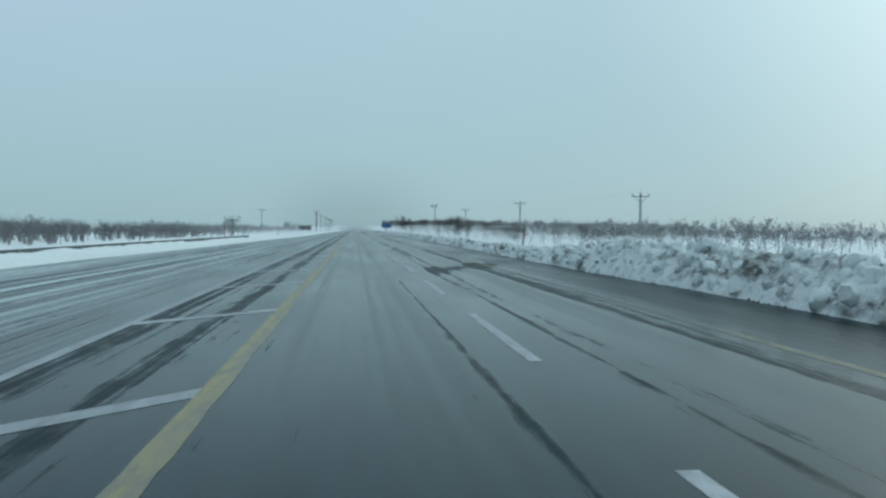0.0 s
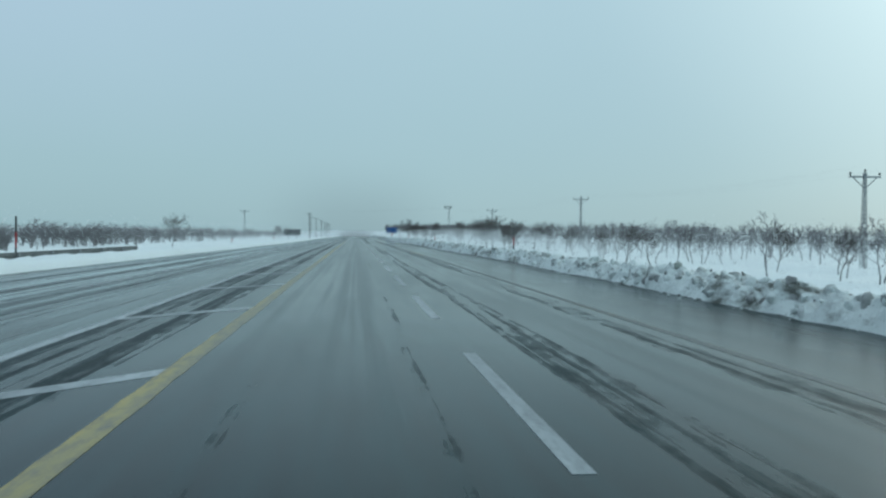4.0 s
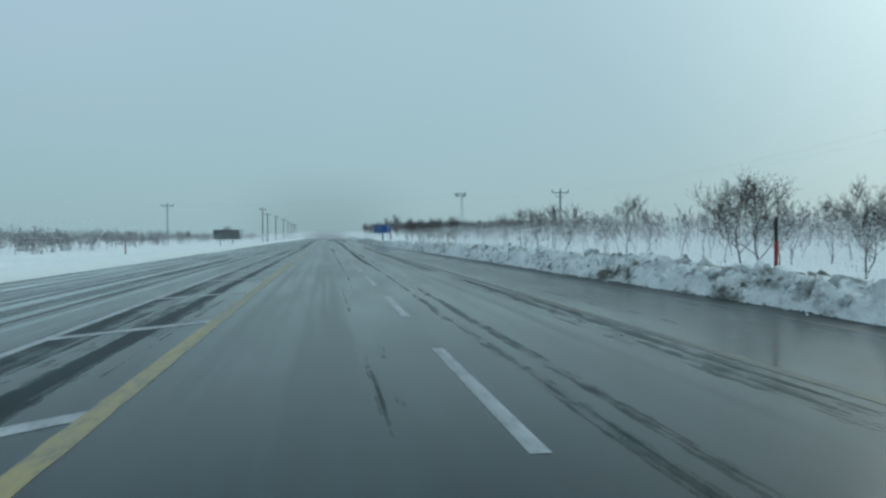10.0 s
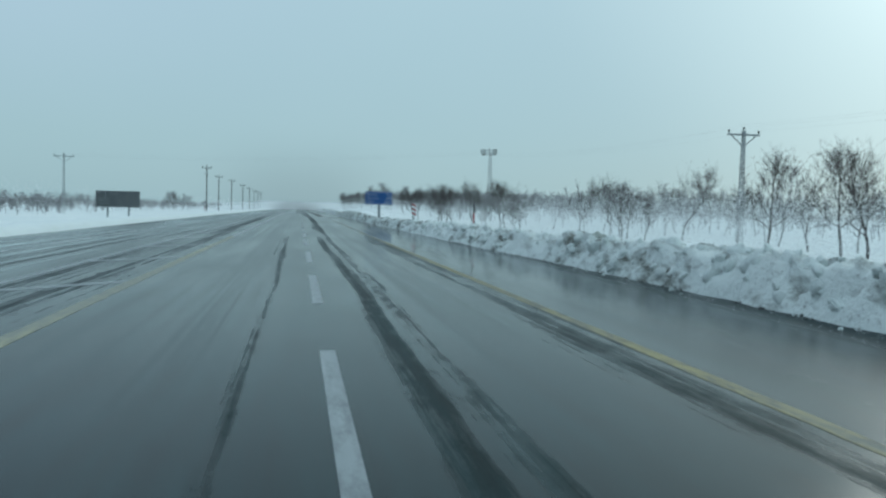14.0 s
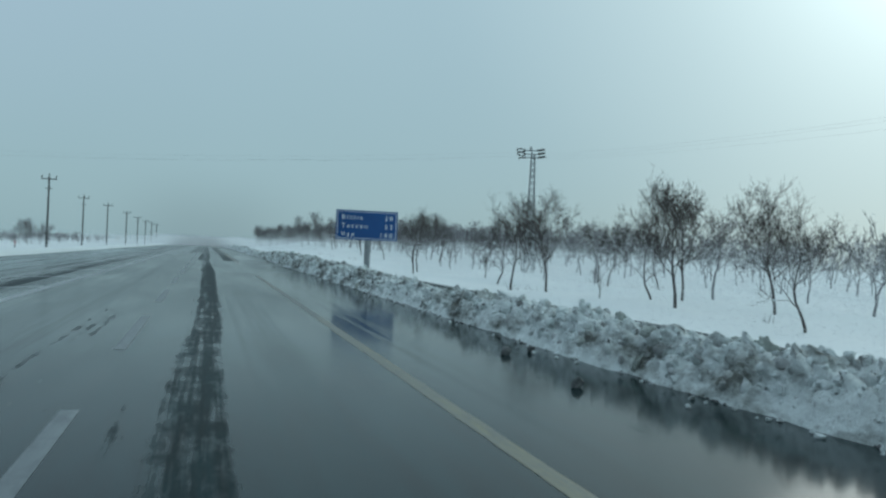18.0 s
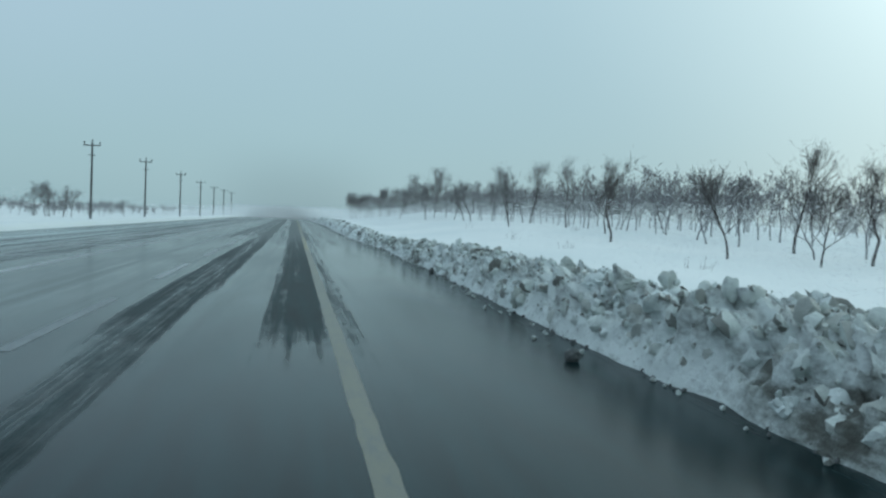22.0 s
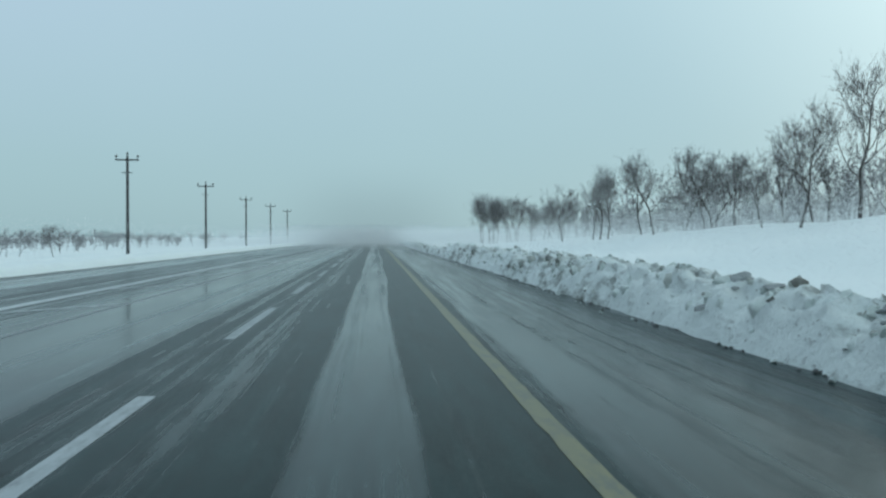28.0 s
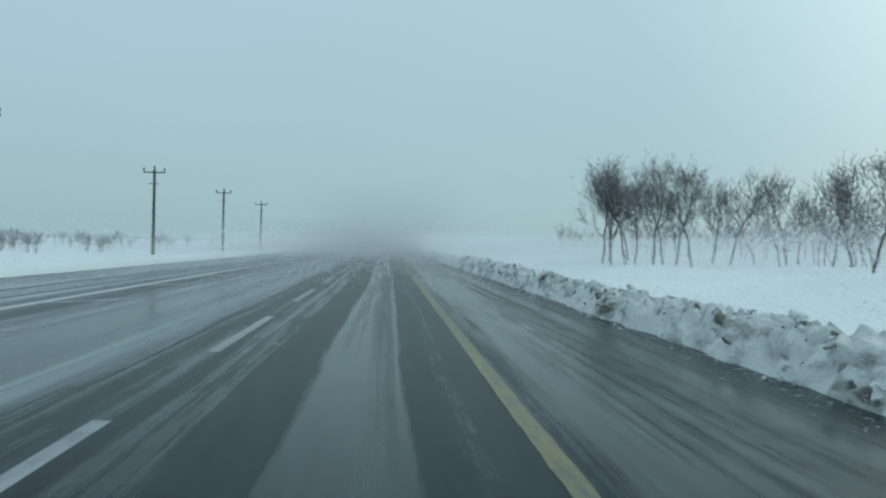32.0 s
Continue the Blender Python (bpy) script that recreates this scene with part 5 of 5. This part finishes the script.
def direction_sign():
    ob = thing("direction_sign", (13.52, 325.6, 0), -4, "blue highway distance sign with white lettering on one thick post", "road sign")
    w, z0, z1 = 1.78, 2.10, 3.80
    part("post", Shape().tube((0.1, 0.16, -0.4), (0.1, 0.16, 3.5), 0.17, 0.17, 14), M_STEEL, ob, "thick grey steel post", smooth=False)
    panel = part("panel", Shape().box(-w, w, -0.02, 0.02, z0, z1), M_BLUE, ob, "blue panel")
    for a in (z0 + 0.45, z1 - 0.45):
        part("rail", Shape().box(-w + 0.1, w - 0.1, 0.02, 0.09, a - 0.05, a + 0.05), M_STEEL, ob)
    t, m = 0.026, 0.075
    for x0, x1, a, b in ((-w + m, w - m, z1 - m - t, z1 - m), (-w + m, w - m, z0 + m, z0 + m + t), (-w + m, -w + m + t, z0 + m, z1 - m), (w - m - t, w - m, z0 + m, z1 - m)):
        part("border", Shape().box(x0, x1, -0.026, -0.018, a, b), M_LETTER, panel, "white border line")
    part("clamp", Shape().box(-w - 0.22, -w - 0.02, 0.02, 0.2, 2.78, 2.98), M_STEEL, ob)

    def word(text, x, z, size, align):
        cu = bpy.data.curves.new("lettering", "FONT")
        cu.body, cu.size, cu.align_x, cu.extrude, cu.space_character = text, size, align, 0.003, 1.52
        cu.offset = 0.001
        cu.materials.append(M_LETTER)
        o = new("lettering", cu)
        lay(o, panel)
        o.matrix_basis = pose(x, -0.024, z, 90, 0, 0)
        tagged(o, "white lettering")

    for text, km, z in (("Bitlis", "20", 3.27), ("Tatvan", "22", 2.78), ("Van", "160", 2.29)):
        word(text, -1.47, z, 0.375, "LEFT")
        word(km, 1.50, z, 0.375, "RIGHT")


direction_sign()


def sign_back():
    ob = thing("direction_sign", (-16.7, 314.6, 0), 168, "back of a large dark grey road sign on two posts", "road sign")
    part("panel", Shape().box(-2.5, 2.5, -0.03, 0.02, 0.95, 2.75), M_SIGNBACK, ob)
    for z in (1.25, 1.85, 2.45):
        part("rail", Shape().box(-2.4, 2.4, -0.09, -0.03, z - 0.05, z + 0.05), M_SIGNBACK, ob)
    for x in (-1.2, 1.2):
        part("post", Shape().box(x - 0.09, x + 0.09, -0.24, -0.09, -0.6, 2.6), M_STEEL, ob)


sign_back()


def guardrail(name, x, y0, y1, z, label):
    ob = thing(name, (x, y0, 0), 0, label, "guardrail")
    prof = ((-0.02, -0.15), (0.03, -0.12), (0.03, -0.05), (-0.03, 0.0), (0.03, 0.05), (0.03, 0.12), (-0.02, 0.15))
    y = 0.0
    while y < y1 - y0:
        s = Shape()
        e = min(y + 4.0, y1 - y0)
        for yy in (y, e):
            s.v += [(-a, yy, z + b) for a, b in prof] + [(-a + 0.012, yy, z + b) for a, b in prof]
        n = len(prof)
        for i in range(n - 1):
            s.f += [(i, i + 1, 2 * n + i + 1, 2 * n + i), (n + i + 1, n + i, 3 * n + i, 3 * n + i + 1)]
        s.f += [(n - 1, 2 * n - 1, 4 * n - 1, 3 * n - 1), (0, 2 * n, 3 * n, n)]
        part("beam", s, M_RAIL, ob)
        part("post", Shape().box(0.02, 0.12, y + 0.05, y + 0.2, -0.3, z + 0.1), M_STEEL, ob)
        y += 4.0


guardrail("guardrail", 12.45, 284, 344, 0.34, "galvanised guardrail nearly buried behind the snow bank")
guardrail("guardrail", -12.7, 20, 124, 0.42, "galvanised guardrail half buried in the snow berm")


# ---- dry weeds in the snow ----
def weeds():
    r = random.Random(77)
    s = Shape()
    for _ in range(60):
        x, y = r.uniform(19, 40), r.uniform(90, 420)
        z = land(x, y)
        for _ in range(9):
            p = Vector((x + r.gauss(0, 0.22), y + r.gauss(0, 0.22), z - 0.05))
            s.tube(p, p + Vector((r.gauss(0, 0.1), r.gauss(0, 0.1), r.uniform(0.15, 0.5))), 0.008, 0.004, 3, False)
    tagged(new("dry_weeds", s.mesh("dry_weeds", M_TWIG)), "dry weed stalks poking out of the snow", "weeds", kind="stuff")


weeds()


# ---- blowing snow ----
def blowing_snow(n, x0, x1, y0, y1, top, seed, length=0.30, width=0.015, even=False, ahead=False):
    """Fine airborne snow drifting over the land, thinning out with height; finer beside the road."""
    g = np.random.default_rng(seed)
    x, y = g.normal(2, x1 / 2, n) if ahead else g.uniform(x0, x1, n), g.uniform(y0, y1, n)
    far = np.interp(y, RISE_Y, RISE_Z)
    s = np.clip((x - 13) / np.interp(far, (0, 1.5), (6, 15)), 0, 1)
    s = s * s * (3 - 2 * s)
    floor = np.where(x > 12, 0.15 + (far - 0.15) * s, np.where(x < -18, -0.7, 0.0))
    up = top * g.uniform(0, 1, n) ** 1.2 if even else np.minimum(g.exponential(top / 2.4, n), top * g.uniform(0.8, 1.0, n))
    c = np.stack([x, y, floor + up], 1)
    k = np.clip((y - 500) / 60, 0.3, 2.5) if ahead else np.clip(np.abs(x - 4) / 30, 0.2, 2.5)
    a = g.uniform(-1.2, 1.2, n)
    half = np.stack([np.cos(a), 0.6 * np.sin(a), g.normal(0.0, 0.5, n)], 1) * (k * length * g.uniform(0.25, 0.75, n))[:, None]
    lift = np.stack([g.normal(0, 0.5, n), g.normal(0, 0.3, n), np.ones(n)], 1) * (k * width * g.uniform(0.6, 1.2, n))[:, None]
    v = np.stack([c - half, c + half, c + lift], 1).reshape(-1, 3)
    me = bpy.data.meshes.new("blowing_snow")
    me.vertices.add(3 * n)
    me.vertices.foreach_set("co", v.ravel().astype(np.float32))
    me.loops.add(3 * n)
    me.loops.foreach_set("vertex_index", np.arange(3 * n, dtype=np.int32))
    me.polygons.add(n)
    me.polygons.foreach_set("loop_start", np.arange(0, 3 * n, 3, dtype=np.int32))
    me.materials.append(M_FLAKE)
    me.update()
    tagged(new("blowing_snow", me), "fine streaks of snow blown low over the field", "blowing snow", kind="stuff")


blowing_snow(36000, 16, 25, 60, 285, 1.4, 1)
blowing_snow(20000, 16, 25, 285, 430, 1.1, 2)
blowing_snow(30000, 16, 25, 440, 505, 1.4, 3)
blowing_snow(50000, 16, 25, 508, 680, 1.7, 17)
blowing_snow(40000, 25, 45, 40, 285, 2.0, 4)
blowing_snow(35000, 25, 45, 285, 430, 2.4, 5)
blowing_snow(22000, 25, 45, 440, 505, 2.0, 6)
blowing_snow(40000, 25, 45, 505, 700, 2.2, 18)
blowing_snow(55000, 19, 45, 180, 330, 3.4, 7, 0.30, 0.015, True)
blowing_snow(36000, 45, 110, 40, 440, 3.2, 8)
blowing_snow(30000, 45, 110, 440, 740, 4.4, 9)
blowing_snow(18000, -30, -13.5, 300, 700, 2.2, 10)
blowing_snow(26000, -95, -30, 300, 740, 1.5, 11, 0.18, 0.012)
blowing_snow(40000, -13, -7.5, 120, 640, 2.6, 12, 0.36, 0.014)
blowing_snow(40000, 15, 30, 510, 556, 2.4, 19, 0.22, 0.011, True)
blowing_snow(60000, -40, 40, 530, 690, 3.0, 13, 0.28, 0.015, False, True)
blowing_snow(90000, -60, 60, 640, 1000, 4.0, 14, 0.24, 0.020, False, True)


# ---- haze of drifting snow ----
def haze(density, x0, x1, y0, y1, z0, z1, seed, size=0.0):
    """Thin airborne snow; density is the share of a metre's view that it veils. Farther from the road the wisps are larger and fewer."""
    g = np.random.default_rng(seed)
    d = max(abs(x0 - 4), abs(x1 - 4)) * 0.5 + min(abs(x0 - 4), abs(x1 - 4)) * 0.5
    length = size or min(0.9, max(0.10, 0.008 * d))
    width = 0.10 * length
    n = int(density * (x1 - x0) * (y1 - y0) * (z1 - z0) / (0.30 * length * width))
    x, y, up = g.uniform(x0, x1, n), g.uniform(y0, y1, n), z0 + (z1 - z0) * g.uniform(0, 1, n) ** 1.35
    far = np.interp(y, RISE_Y, RISE_Z)
    s = np.clip((x - 13) / 10, 0, 1)
    c = np.stack([x, y, up + np.where(x > 12, far * s, np.where(x < -18, -0.7, 0.0))], 1)
    a = g.uniform(-1.2, 1.2, n)
    half = np.stack([np.cos(a), 0.6 * np.sin(a), g.normal(0.0, 0.4, n)], 1) * (length * g.uniform(0.3, 0.7, n))[:, None]
    lift = np.stack([g.normal(0, 0.5, n), g.normal(0, 0.3, n), np.ones(n)], 1) * (width * g.uniform(0.7, 1.3, n))[:, None]
    v = np.stack([c - half, c + half, c + lift], 1).reshape(-1, 3)
    me = bpy.data.meshes.new("blowing_snow")
    me.vertices.add(3 * n)
    me.vertices.foreach_set("co", v.ravel().astype(np.float32))
    me.loops.add(3 * n)
    me.loops.foreach_set("vertex_index", np.arange(3 * n, dtype=np.int32))
    me.polygons.add(n)
    me.polygons.foreach_set("loop_start", np.arange(0, 3 * n, 3, dtype=np.int32))
    me.materials.append(M_FLAKE)
    me.update()
    tagged(new("blowing_snow", me), "thin haze of snow drifting over the road and fields", "blowing snow", kind="stuff")


# over the fields, stretch by stretch
for i, (y0, y1, amount) in enumerate(((20, 180, 0.0010), (180, 290, 0.006), (290, 440, 0.0010), (440, 560, 0.0024))):
    for j, (x0, x1, share) in enumerate(((16, 26, 1.0), (26, 48, 1.0), (48, 110, 1.0), (-26, -14, 0.25), (-48, -26, 0.25), (-110, -48, 0.5))):
        haze(amount * share, x0, x1, y0, y1, 0.0, 3.0, 100 + 10 * i + j, 0.09 + 0.03 * j if i == 3 and j < 2 else 0.0)
haze(0.005, -110, -16, 630, 760, 0.0, 1.6, 205, 0.16)
haze(0.004, 18, 110, 610, 760, 0.0, 3.0, 206, 0.30)
haze(0.006, -16, 18, 580, 760, 0.0, 4.0, 204, 0.3)
# gusts across the shoulder and the bank
haze(0.007, 10, 16, 204, 252, 0.0, 1.3, 207, 0.05)
haze(0.010, 10, 16, 480, 580, 0.0, 1.8, 208, 0.07)
haze(0.003, -13, 16, 524, 580, 0.0, 1.6, 210, 0.06)
